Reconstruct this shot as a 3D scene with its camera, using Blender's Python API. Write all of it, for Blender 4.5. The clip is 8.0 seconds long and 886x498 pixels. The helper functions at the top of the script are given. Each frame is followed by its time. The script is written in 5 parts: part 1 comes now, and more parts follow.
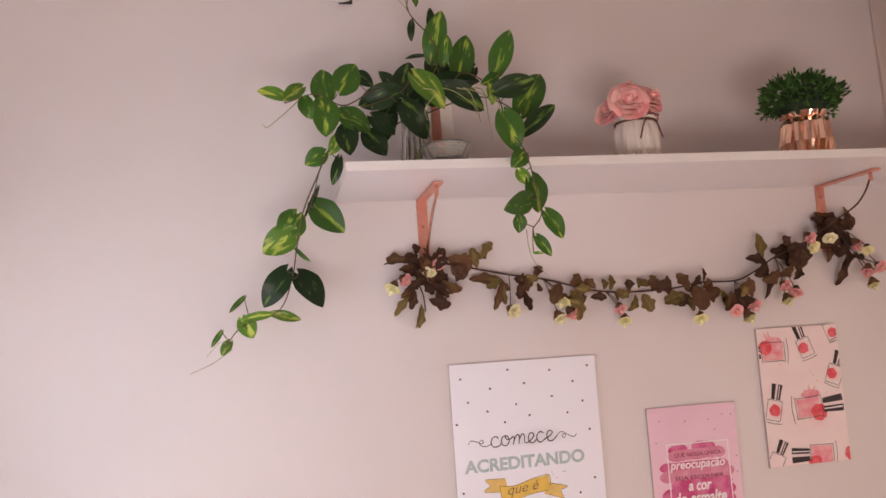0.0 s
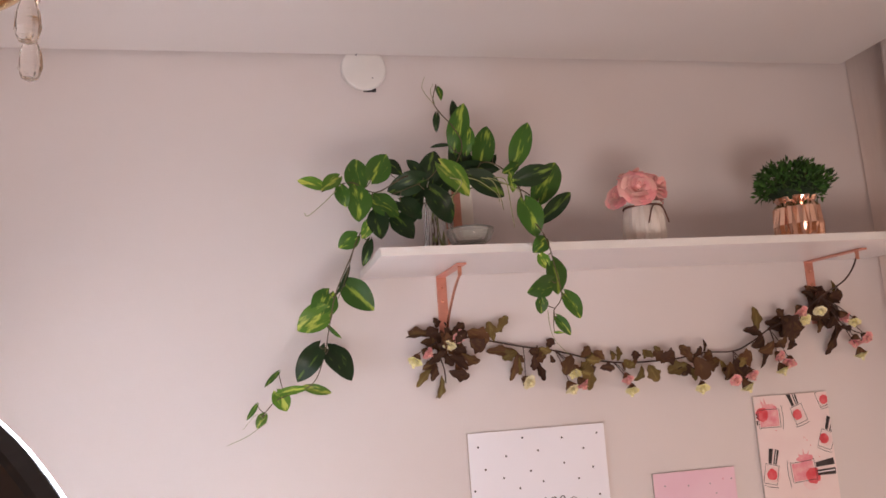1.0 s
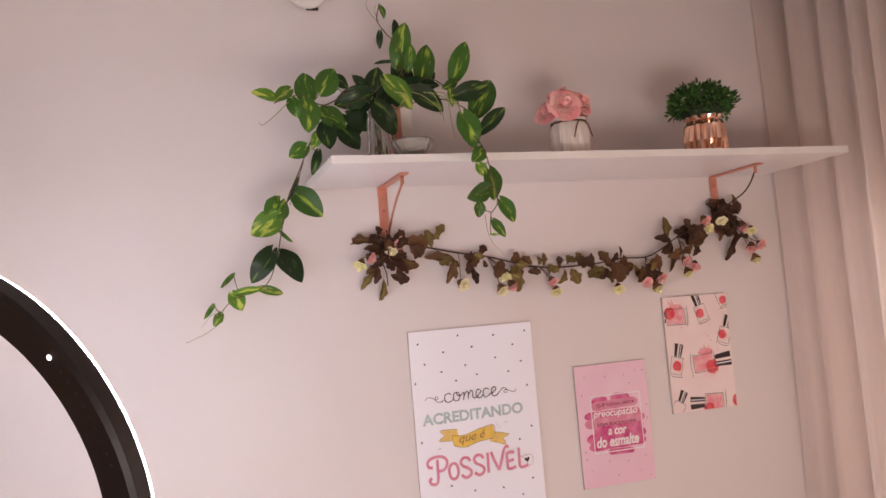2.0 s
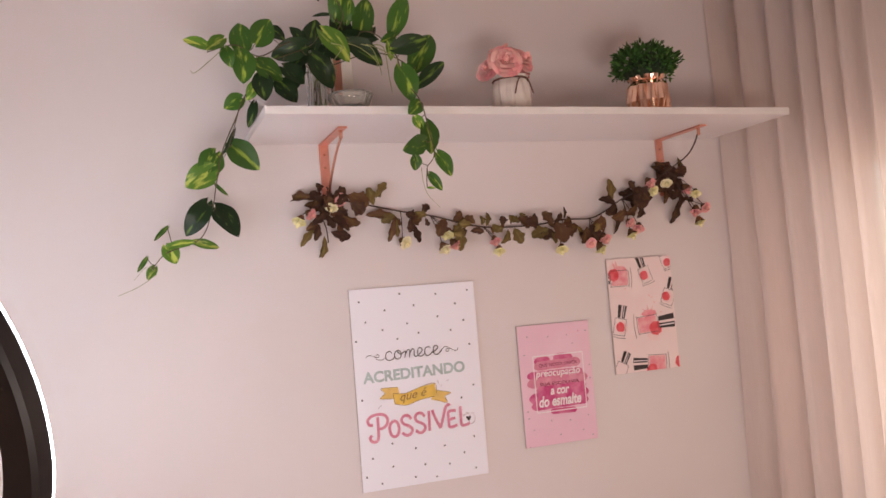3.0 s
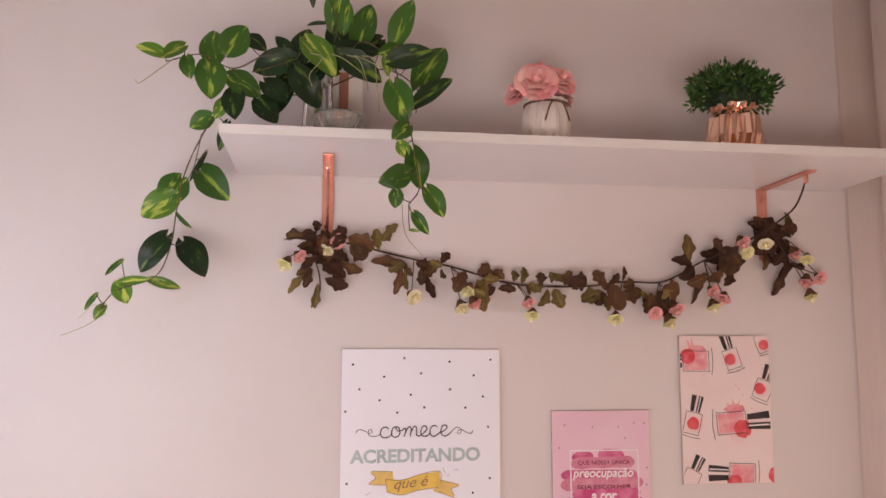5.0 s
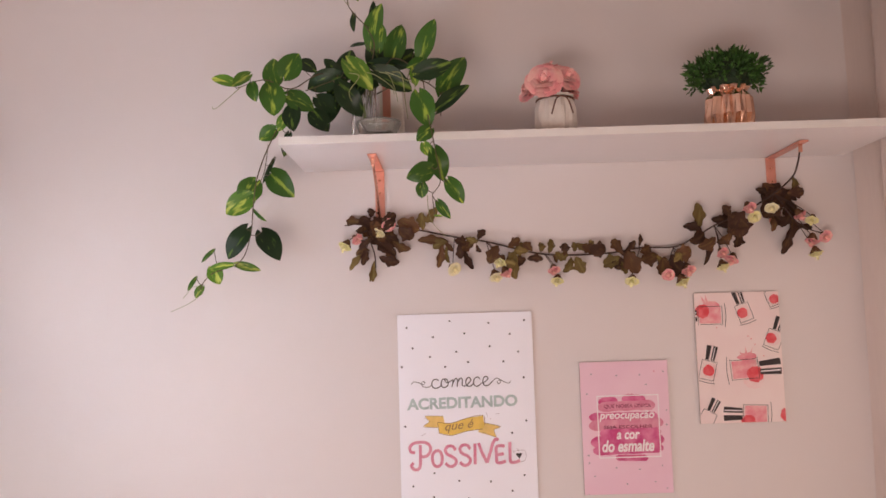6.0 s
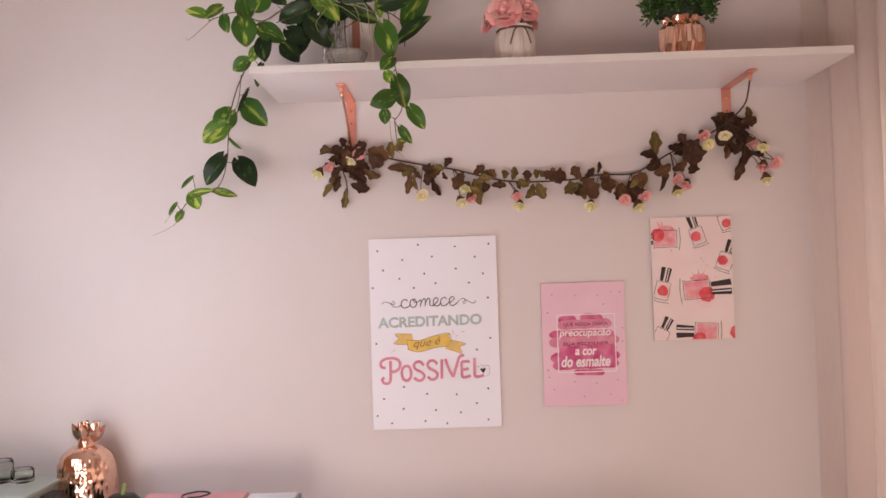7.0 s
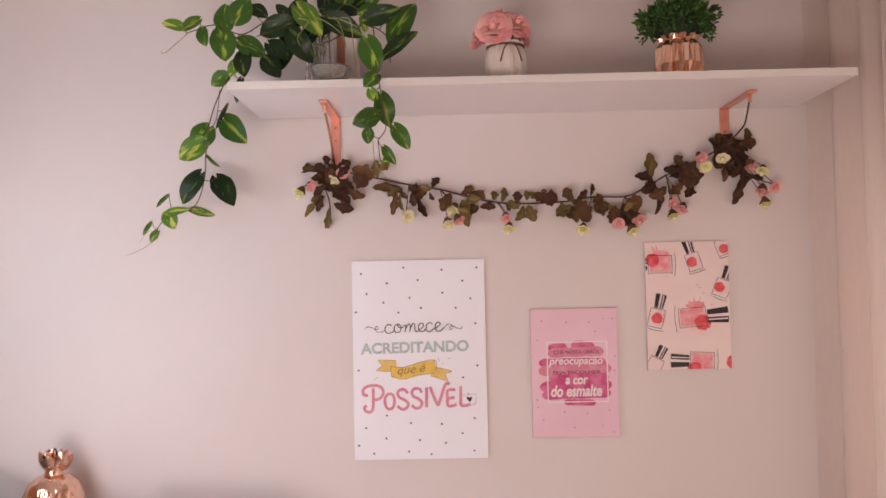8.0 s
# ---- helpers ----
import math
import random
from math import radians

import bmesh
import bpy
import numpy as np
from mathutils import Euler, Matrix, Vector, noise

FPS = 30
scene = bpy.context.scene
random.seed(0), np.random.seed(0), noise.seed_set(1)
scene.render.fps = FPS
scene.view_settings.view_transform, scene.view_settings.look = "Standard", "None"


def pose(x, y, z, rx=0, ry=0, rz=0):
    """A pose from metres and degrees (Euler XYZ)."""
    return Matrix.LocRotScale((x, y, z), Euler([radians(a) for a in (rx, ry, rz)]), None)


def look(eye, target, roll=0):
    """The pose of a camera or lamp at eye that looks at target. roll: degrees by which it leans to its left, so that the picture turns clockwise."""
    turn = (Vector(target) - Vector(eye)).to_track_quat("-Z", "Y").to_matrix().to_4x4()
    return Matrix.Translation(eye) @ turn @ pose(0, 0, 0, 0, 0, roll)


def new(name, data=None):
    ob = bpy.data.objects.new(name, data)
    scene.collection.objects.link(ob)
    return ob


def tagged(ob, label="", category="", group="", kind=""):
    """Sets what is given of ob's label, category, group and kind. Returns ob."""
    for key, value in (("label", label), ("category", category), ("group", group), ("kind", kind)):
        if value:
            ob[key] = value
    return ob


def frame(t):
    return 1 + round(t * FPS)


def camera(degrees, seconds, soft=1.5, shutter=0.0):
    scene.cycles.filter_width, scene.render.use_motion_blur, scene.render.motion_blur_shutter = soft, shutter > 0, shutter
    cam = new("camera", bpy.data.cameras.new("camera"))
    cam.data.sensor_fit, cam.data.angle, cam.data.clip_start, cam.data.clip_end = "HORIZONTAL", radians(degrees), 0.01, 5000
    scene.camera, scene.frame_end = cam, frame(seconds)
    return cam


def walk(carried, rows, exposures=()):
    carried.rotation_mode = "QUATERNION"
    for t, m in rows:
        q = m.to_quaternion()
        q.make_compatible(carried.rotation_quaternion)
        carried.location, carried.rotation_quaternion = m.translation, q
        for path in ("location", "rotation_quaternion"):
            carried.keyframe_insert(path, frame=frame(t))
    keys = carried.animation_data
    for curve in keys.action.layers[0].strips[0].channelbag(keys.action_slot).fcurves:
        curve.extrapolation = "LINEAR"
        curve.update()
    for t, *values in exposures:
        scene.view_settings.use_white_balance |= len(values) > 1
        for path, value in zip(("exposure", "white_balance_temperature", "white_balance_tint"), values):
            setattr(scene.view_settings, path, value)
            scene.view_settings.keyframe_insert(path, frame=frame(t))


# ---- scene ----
cam = camera(55.4, 8.0, soft=1.6)

PATH = [
    (0, (0.023, 0.208, 1.555), (0.406, 2.158, 1.778), -3.9),
    (0.3, (0.003, 0.192, 1.576), (0.443, 2.124, 1.847), -4.8),
    (0.5, (-0.011, 0.180, 1.586), (0.437, 2.104, 1.899), -4.5),
    (0.6, (-0.024, 0.177, 1.595), (0.418, 2.100, 1.923), -4.4),
    (0.8, (-0.056, 0.151, 1.613), (0.374, 2.072, 1.964), -4.6),
    (1, (-0.089, 0.117, 1.617), (0.360, 2.040, 1.934), -4.0),
    (1.2, (-0.119, 0.103, 1.606), (0.354, 2.030, 1.854), -3.7),
    (1.3, (-0.131, 0.088, 1.596), (0.366, 2.013, 1.820), -3.9),
    (1.5, (-0.155, 0.059, 1.576), (0.377, 1.978, 1.757), -4.5),
    (1.8, (-0.182, 0.040, 1.555), (0.422, 1.940, 1.710), -4.8),
    (2, (-0.188, 0.015, 1.549), (0.457, 1.902, 1.700), -4.8),
    (2.2, (-0.197, -0.005, 1.536), (0.480, 1.872, 1.678), -4.4),
    (3.3, (-0.059, 0.010, 1.468), (0.637, 1.881, 1.573), -4.6),
    (3.5, (-0.017, 0.022, 1.466), (0.643, 1.907, 1.572), -3.9),
    (3.8, (0.061, 0.036, 1.460), (0.606, 1.955, 1.602), -3.2),
    (4, (0.115, 0.048, 1.464), (0.613, 1.981, 1.588), -2.4),
    (4.2, (0.162, 0.071, 1.456), (0.652, 2.005, 1.592), -2.2),
    (4.5, (0.233, 0.127, 1.448), (0.661, 2.074, 1.604), -1.6),
    (4.8, (0.288, 0.213, 1.469), (0.584, 2.183, 1.645), 0.1),
    (5, (0.316, 0.239, 1.492), (0.585, 2.204, 1.752), 0.1),
    (5.2, (0.348, 0.229, 1.501), (0.563, 2.204, 1.735), -0.9),
    (6.3, (0.497, -0.133, 1.459), (0.455, 1.859, 1.639), -1.5),
    (6.5, (0.509, -0.146, 1.428), (0.492, 1.845, 1.624), -1.9),
    (6.8, (0.539, -0.148, 1.415), (0.518, 1.846, 1.569), -1.8),
    (7, (0.557, -0.149, 1.418), (0.525, 1.849, 1.482), -1.8),
    (7.2, (0.558, -0.130, 1.401), (0.529, 1.869, 1.464), -2.0),
    (7.5, (0.563, -0.121, 1.424), (0.574, 1.877, 1.514), -1.2),
    (7.8, (0.568, -0.085, 1.433), (0.565, 1.913, 1.521), -1.2),
    (8, (0.580, -0.073, 1.455), (0.557, 1.925, 1.538), -1.2),
]
walk(cam, [(t, look(eye, target, roll)) for t, eye, target, roll in PATH])

# ---- world and large lights ----
world = bpy.data.worlds.new("daylight")
world.use_nodes = True
scene.world = world
sky = world.node_tree.nodes.new("ShaderNodeTexSky")
sky.sky_type = "NISHITA"
sky.sun_disc = False
sky.sun_elevation, sky.sun_rotation = radians(38), radians(70)
world.node_tree.links.new(sky.outputs["Color"], world.node_tree.nodes["Background"].inputs["Color"])
world.node_tree.nodes["Background"].inputs["Strength"].default_value = 0.10

RING_GLOW = 18.0
WINDOW_WATTS = 14.0
FILL_WATTS = 29.0


def area_lamp(name, m, sx, sy, watts, colour):
    lamp = bpy.data.lights.new(name, "AREA")
    lamp.shape, lamp.size, lamp.size_y = "RECTANGLE", sx, sy
    lamp.energy, lamp.color = watts, colour
    ob = new(name, lamp)
    ob.matrix_world = m
    return ob


area_lamp("window_daylight", look((1.72, 0.35, 1.25), (0.0, 0.35, 1.25)), 2.4, 0.9, WINDOW_WATTS, (1.0, 0.78, 0.65))
# added fill lamp behind the camera; no window is known there
area_lamp("unseen_front_fill", look((0.0, -1.05, 0.62), (0.0, 0.0, 0.70)), 1.3, 0.7, FILL_WATTS, (1.0, 0.845, 0.775))

# ---- materials ----


def nodes_of(m):
    return m.node_tree.nodes, m.node_tree.links


def surface(name, colour, rough=0.6, metal=0.0, vary=0.08, scale=30.0, bump=0.0, fine=300.0, second=None, island=0.0, spec=0.5):
    """A painted, metal or plain surface: base colour with blotches at one scale and grain at a finer one."""
    m = bpy.data.materials.new(name)
    m.use_nodes = True
    n, l = nodes_of(m)
    p = n["Principled BSDF"]
    p.inputs["Roughness"].default_value, p.inputs["Metallic"].default_value = rough, metal
    p.inputs["Specular IOR Level"].default_value = spec
    co = n.new("ShaderNodeTexCoord")
    a = n.new("ShaderNodeTexNoise")
    a.inputs["Scale"].default_value, a.inputs["Detail"].default_value = scale, 4
    b = n.new("ShaderNodeTexNoise")
    b.inputs["Scale"].default_value, b.inputs["Detail"].default_value = fine, 3
    l.new(co.outputs["Object"], a.inputs["Vector"])
    l.new(co.outputs["Object"], b.inputs["Vector"])
    mix = n.new("ShaderNodeMix")
    mix.data_type = "RGBA"
    dark = second or tuple(c * (1 - 2.5 * vary) for c in colour)
    mix.inputs["A"].default_value, mix.inputs["B"].default_value = (*dark, 1), (*colour, 1)
    ramp = n.new("ShaderNodeMapRange")
    ramp.inputs["From Min"].default_value, ramp.inputs["From Max"].default_value = 0.3, 0.62
    l.new(a.outputs["Fac"], ramp.inputs["Value"])
    l.new(ramp.outputs["Result"], mix.inputs["Factor"])
    out = mix.outputs["Result"]
    if island:
        info = n.new("ShaderNodeNewGeometry")
        hsv = n.new("ShaderNodeHueSaturation")
        r = n.new("ShaderNodeMapRange")
        r.inputs["To Min"].default_value, r.inputs["To Max"].default_value = 1 - island, 1 + island
        l.new(info.outputs["Random Per Island"], r.inputs["Value"])
        l.new(r.outputs["Result"], hsv.inputs["Value"])
        l.new(out, hsv.inputs["Color"])
        out = hsv.outputs["Color"]
    l.new(out, p.inputs["Base Color"])
    rr = n.new("ShaderNodeMapRange")
    rr.inputs["To Min"].default_value, rr.inputs["To Max"].default_value = max(0.02, rough - 0.08), min(1, rough + 0.08)
    l.new(b.outputs["Fac"], rr.inputs["Value"])
    l.new(rr.outputs["Result"], p.inputs["Roughness"])
    if bump:
        bp = n.new("ShaderNodeBump")
        bp.inputs["Strength"].default_value, bp.inputs["Distance"].default_value = bump, 0.002
        l.new(b.outputs["Fac"], bp.inputs["Height"])
        l.new(bp.outputs["Normal"], p.inputs["Normal"])
    return m


def glass_surface(name, colour=(1, 1, 1), rough=0.02, ior=1.45):
    m = bpy.data.materials.new(name)
    m.use_nodes = True
    p = m.node_tree.nodes["Principled BSDF"]
    p.inputs["Base Color"].default_value = (*colour, 1)
    p.inputs["Transmission Weight"].default_value = 1.0
    p.inputs["Roughness"].default_value = rough
    p.inputs["IOR"].default_value = ior
    return m


def glow_surface(name, colour, strength):
    m = bpy.data.materials.new(name)
    m.use_nodes = True
    p = m.node_tree.nodes["Principled BSDF"]
    p.inputs["Base Color"].default_value = (0.8, 0.8, 0.8, 1)
    p.inputs["Emission Color"].default_value = (*colour, 1)
    p.inputs["Emission Strength"].default_value = strength
    return m


def leaf_surface(name, green, pale, amount, spread, rough=0.36, spec=0.26):
    """A waxy variegated leaf: pale flecks along the midrib over green, with veins; x runs from stalk to tip."""
    m = bpy.data.materials.new(name)
    m.use_nodes = True
    n, l = nodes_of(m)
    p = n["Principled BSDF"]
    p.inputs["Roughness"].default_value, p.inputs["Specular IOR Level"].default_value = rough, spec
    co = n.new("ShaderNodeTexCoord")
    sep = n.new("ShaderNodeSeparateXYZ")
    l.new(co.outputs["Object"], sep.inputs[0])
    info = n.new("ShaderNodeObjectInfo")
    shift = n.new("ShaderNodeVectorMath")
    shift.operation = "ADD"
    comb = n.new("ShaderNodeCombineXYZ")
    tenfold = n.new("ShaderNodeMath")
    tenfold.operation = "MULTIPLY"
    tenfold.inputs[1].default_value = 37.0
    l.new(info.outputs["Random"], tenfold.inputs[0])
    l.new(tenfold.outputs[0], comb.inputs["Z"])
    l.new(co.outputs["Object"], shift.inputs[0])
    l.new(comb.outputs[0], shift.inputs[1])
    stretch = n.new("ShaderNodeMapping")
    stretch.inputs["Scale"].default_value = (0.9, 2.6, 1.0)
    l.new(shift.outputs[0], stretch.inputs["Vector"])
    nz = n.new("ShaderNodeTexNoise")
    nz.inputs["Scale"].default_value, nz.inputs["Detail"].default_value = 2.4, 6
    l.new(stretch.outputs[0], nz.inputs["Vector"])
    away = n.new("ShaderNodeMath")
    away.operation = "ABSOLUTE"
    l.new(sep.outputs["Y"], away.inputs[0])
    near = n.new("ShaderNodeMapRange")
    near.inputs["From Min"].default_value, near.inputs["From Max"].default_value = 0.0, spread
    near.inputs["To Min"].default_value, near.inputs["To Max"].default_value = amount, -0.35
    l.new(away.outputs[0], near.inputs["Value"])
    add = n.new("ShaderNodeMath")
    patchy = n.new("ShaderNodeMapRange")
    patchy.inputs["From Min"].default_value, patchy.inputs["From Max"].default_value = 0.30, 0.70
    patchy.inputs["To Min"].default_value, patchy.inputs["To Max"].default_value = 0.05, 0.95
    l.new(nz.outputs["Fac"], patchy.inputs["Value"])
    l.new(near.outputs["Result"], add.inputs[0])
    l.new(patchy.outputs["Result"], add.inputs[1])
    step = n.new("ShaderNodeMapRange")
    step.inputs["From Min"].default_value, step.inputs["From Max"].default_value = 0.54, 0.84
    l.new(add.outputs[0], step.inputs["Value"])
    wave = n.new("ShaderNodeTexNoise")
    wave.inputs["Scale"].default_value, wave.inputs["Detail"].default_value = 3.5, 4
    l.new(shift.outputs[0], wave.inputs["Vector"])
    base = n.new("ShaderNodeMix")
    base.data_type = "RGBA"
    base.inputs["A"].default_value = (*green, 1)
    base.inputs["B"].default_value = (*[c * 1.25 for c in green], 1)
    l.new(wave.outputs["Fac"], base.inputs["Factor"])
    mix = n.new("ShaderNodeMix")
    mix.data_type = "RGBA"
    l.new(step.outputs["Result"], mix.inputs["Factor"])
    l.new(base.outputs["Result"], mix.inputs["A"])
    mix.inputs["B"].default_value = (*pale, 1)
    vein = n.new("ShaderNodeTexWave")
    vein.bands_direction = "X"
    vein.inputs["Scale"].default_value, vein.inputs["Distortion"].default_value = 2.2, 1.5
    skew = n.new("ShaderNodeMath")
    skew.operation = "MULTIPLY_ADD"
    skew.inputs[1].default_value = -0.7
    l.new(away.outputs[0], skew.inputs[0])
    l.new(sep.outputs["X"], skew.inputs[2])
    swept = n.new("ShaderNodeCombineXYZ")
    l.new(skew.outputs[0], swept.inputs["X"])
    l.new(swept.outputs[0], vein.inputs["Vector"])
    relief = n.new("ShaderNodeBump")
    relief.inputs["Strength"].default_value, relief.inputs["Distance"].default_value = 0.10, 0.0006
    l.new(vein.outputs["Fac"], relief.inputs["Height"])
    l.new(relief.outputs["Normal"], p.inputs["Normal"])
    hsv = n.new("ShaderNodeHueSaturation")
    r = n.new("ShaderNodeMapRange")
    r.inputs["To Min"].default_value, r.inputs["To Max"].default_value = 0.75, 1.25
    l.new(info.outputs["Random"], r.inputs["Value"])
    l.new(r.outputs["Result"], hsv.inputs["Value"])
    l.new(mix.outputs["Result"], hsv.inputs["Color"])
    l.new(hsv.outputs["Color"], p.inputs["Base Color"])
    return m


def cloth_surface(name, colour):
    """A sheer woven cloth: part of the light passes, part scatters through, part scatters back."""
    m = bpy.data.materials.new(name)
    m.use_nodes = True
    n, l = nodes_of(m)
    n.remove(n["Principled BSDF"])
    out = n["Material Output"]
    co = n.new("ShaderNodeTexCoord")
    weave = n.new("ShaderNodeTexNoise")
    weave.inputs["Scale"].default_value, weave.inputs["Detail"].default_value = 260, 3
    stretch = n.new("ShaderNodeMapping")
    stretch.inputs["Scale"].default_value = (1, 1, 0.06)
    l.new(co.outputs["Object"], stretch.inputs["Vector"])
    l.new(stretch.outputs[0], weave.inputs["Vector"])
    mix = n.new("ShaderNodeMix")
    mix.data_type = "RGBA"
    mix.inputs["A"].default_value = (*[c * 0.92 for c in colour], 1)
    mix.inputs["B"].default_value = (*colour, 1)
    l.new(weave.outputs["Fac"], mix.inputs["Factor"])
    d, t, c = n.new("ShaderNodeBsdfDiffuse"), n.new("ShaderNodeBsdfTranslucent"), n.new("ShaderNodeBsdfTransparent")
    l.new(mix.outputs["Result"], d.inputs["Color"])
    l.new(mix.outputs["Result"], t.inputs["Color"])
    m1, m2 = n.new("ShaderNodeMixShader"), n.new("ShaderNodeMixShader")
    m1.inputs[0].default_value, m2.inputs[0].default_value = 0.52, 0.14
    l.new(d.outputs[0], m1.inputs[1])
    l.new(t.outputs[0], m1.inputs[2])
    l.new(m1.outputs[0], m2.inputs[1])
    l.new(c.outputs[0], m2.inputs[2])
    l.new(m2.outputs[0], out.inputs["Surface"])
    return m


WALL = surface("wall_paint", (0.73, 0.675, 0.665), 0.75, vary=0.012, scale=2.2, bump=0.06, fine=420)
# tone of the unseen walls, picked to warm the light they bounce
WARM_WALL = surface("warm_bounce_wall_paint", (0.60, 0.38, 0.25), 0.8, vary=0.012, scale=2.2, bump=0.06, fine=420)
CEILING = surface("ceiling_paint", (0.78, 0.735, 0.72), 0.8, vary=0.01, scale=2.0, bump=0.04, fine=300)
FLOOR = surface("wood_floor", (0.34, 0.22, 0.14), 0.45, vary=0.12, scale=9, bump=0.1, fine=80)
WHITE_BOARD = surface("white_melamine", (0.82, 0.78, 0.79), 0.33, vary=0.012, scale=4, fine=200)
WHITE_PAINT = surface("white_paint", (0.80, 0.78, 0.76), 0.5, vary=0.02, scale=12)
COPPER = surface("rose_gold_metal", (0.83, 0.44, 0.33), 0.24, metal=1.0, vary=0.05, scale=40, fine=500)
COPPER_PAINT = surface("rose_gold_lacquer", (0.76, 0.36, 0.28), 0.36, metal=0.75, vary=0.06, scale=40, fine=500)
GOLD_MIRROR = surface("rose_gold_glaze", (0.90, 0.60, 0.46), 0.13, metal=1.0, vary=0.05, scale=60, fine=300)
BRASS = surface("pale_brass", (0.80, 0.62, 0.36), 0.25, metal=1.0, vary=0.06, scale=40)
BLACK_PLASTIC = surface("black_plastic", (0.012, 0.010, 0.011), 0.48, vary=0.1, scale=50, bump=0.03, fine=600)
DARK_VENT = surface("dark_grey_plastic", (0.035, 0.032, 0.034), 0.5, vary=0.1)
CERAMIC = surface("matt_white_ceramic", (0.80, 0.74, 0.68), 0.45, vary=0.03, scale=40, bump=0.05)
GLASS = glass_surface("clear_glass", (0.97, 0.99, 0.98))
THIN_GLASS = glass_surface("thin_glass", (0.97, 0.99, 0.98), 0.04, 1.15)
FROSTED = glass_surface("cloudy_pressed_glass", (0.95, 0.97, 0.93), 0.10)
FROSTED.node_tree.nodes["Principled BSDF"].inputs["Transmission Weight"].default_value = 0.85
CRYSTAL = glass_surface("crystal", (1.0, 0.98, 0.95), 0.14, 1.35)
MINT_PLASTIC = surface("grey_green_plastic", (0.40, 0.47, 0.43), 0.4, vary=0.03)
RING_LIGHT = glow_surface("lit_diffuser", (0.90, 0.93, 1.06), RING_GLOW)
STATUS_LIGHT = glow_surface("status_light", (1.0, 0.97, 0.97), 3.0)
# deepest green, for dark leaves and for shade painted into the crown's inside
IVY_DARK = leaf_surface("dark_ivy_leaf", (0.012, 0.030, 0.010), (0.12, 0.20, 0.03), 0.02, 0.36)
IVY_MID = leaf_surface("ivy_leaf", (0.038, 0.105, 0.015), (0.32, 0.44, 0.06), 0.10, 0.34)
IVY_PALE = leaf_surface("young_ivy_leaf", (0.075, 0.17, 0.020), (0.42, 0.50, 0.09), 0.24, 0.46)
IVY_STEM = surface("ivy_stem", (0.10, 0.075, 0.035), 0.6, vary=0.1)
TENDRIL = surface("ivy_tendril", (0.30, 0.32, 0.13), 0.6, vary=0.1)
ROSE_LEAF = leaf_surface("faded_rose_leaf", (0.135, 0.092, 0.034), (0.22, 0.17, 0.06), 0.22, 0.5, 0.7, 0.12)
ROSE_LEAF_DARK = leaf_surface("dark_rose_leaf", (0.052, 0.026, 0.018), (0.10, 0.055, 0.027), 0.12, 0.5, 0.7, 0.12)
ROSE_LEAF_BROWN = leaf_surface("brown_rose_leaf", (0.105, 0.052, 0.028), (0.17, 0.10, 0.04), 0.15, 0.5, 0.7, 0.12)
ROSE_STEM = surface("rose_stem", (0.05, 0.022, 0.015), 0.6, vary=0.1)
PETAL_PINK = surface("pink_petal", (0.92, 0.36, 0.40), 0.7, vary=0.05, scale=2, second=(0.95, 0.66, 0.55), spec=0.2, island=0.15)
PETAL_YELLOW = surface("yellow_petal", (0.95, 0.90, 0.42), 0.7, vary=0.05, scale=2, second=(0.93, 0.88, 0.62), spec=0.2, island=0.15)
PETAL_CREAM = surface("cream_petal", (0.96, 0.92, 0.66), 0.7, vary=0.05, scale=2, second=(0.93, 0.84, 0.50), spec=0.2, island=0.15)
PETAL_ROSE = surface("rose_petal", (0.90, 0.36, 0.38), 0.7, vary=0.06, scale=1.3, second=(0.95, 0.62, 0.55), spec=0.2, island=0.12)
RIBBON_BROWN = surface("brown_ribbon", (0.16, 0.07, 0.045), 0.7, vary=0.1)
BUSH_LEAF = surface("boxwood_leaf", (0.060, 0.145, 0.030), 0.55, vary=0.25, scale=70, second=(0.022, 0.060, 0.014), spec=0.25, island=0.55)
BUSH_CORE = surface("boxwood_twigs", (0.02, 0.045, 0.015), 0.8, vary=0.2, scale=80)
SHEER = cloth_surface("sheer_curtain_cloth", (0.92, 0.82, 0.775))
PAPER_WHITE = surface("white_print", (0.87, 0.87, 0.94), 0.5, vary=0.006, scale=6)
PAPER_PINK = surface("pink_print", (0.81, 0.54, 0.65), 0.5, vary=0.03, scale=12, second=(0.83, 0.58, 0.68))
PAPER_BLUSH = surface("blush_print", (0.84, 0.69, 0.68), 0.5, vary=0.02, scale=12, second=(0.86, 0.74, 0.72))
BOARD_EDGE = surface("board_edge", (0.55, 0.47, 0.43), 0.8, vary=0.05)
INK_BLACK = surface("black_ink", (0.030, 0.020, 0.022), 0.5, vary=0.1)
INK_MINT = surface("mint_ink", (0.46, 0.57, 0.57), 0.5, vary=0.08, scale=60)
INK_GREY = surface("grey_ink", (0.45, 0.38, 0.42), 0.5, vary=0.1)
INK_YELLOW = surface("yellow_ink", (0.82, 0.56, 0.10), 0.5, vary=0.06, scale=40)
INK_BROWN = surface("brown_ink", (0.30, 0.16, 0.06), 0.5, vary=0.1)
INK_OCHRE = surface("ochre_ink", (0.80, 0.55, 0.16), 0.5, vary=0.06, scale=40)
INK_ROSE = surface("rose_ink", (0.64, 0.20, 0.31), 0.5, vary=0.10, scale=50, second=(0.72, 0.32, 0.42))
INK_PALE_ROSE = surface("pale_rose_ink", (0.84, 0.58, 0.64), 0.5, vary=0.05, scale=60)
INK_MAGENTA = surface("magenta_wash", (0.56, 0.050, 0.20), 0.5, vary=0.2, scale=38, second=(0.72, 0.22, 0.38))
INK_WINE = surface("wine_ink", (0.22, 0.015, 0.06), 0.5, vary=0.1)
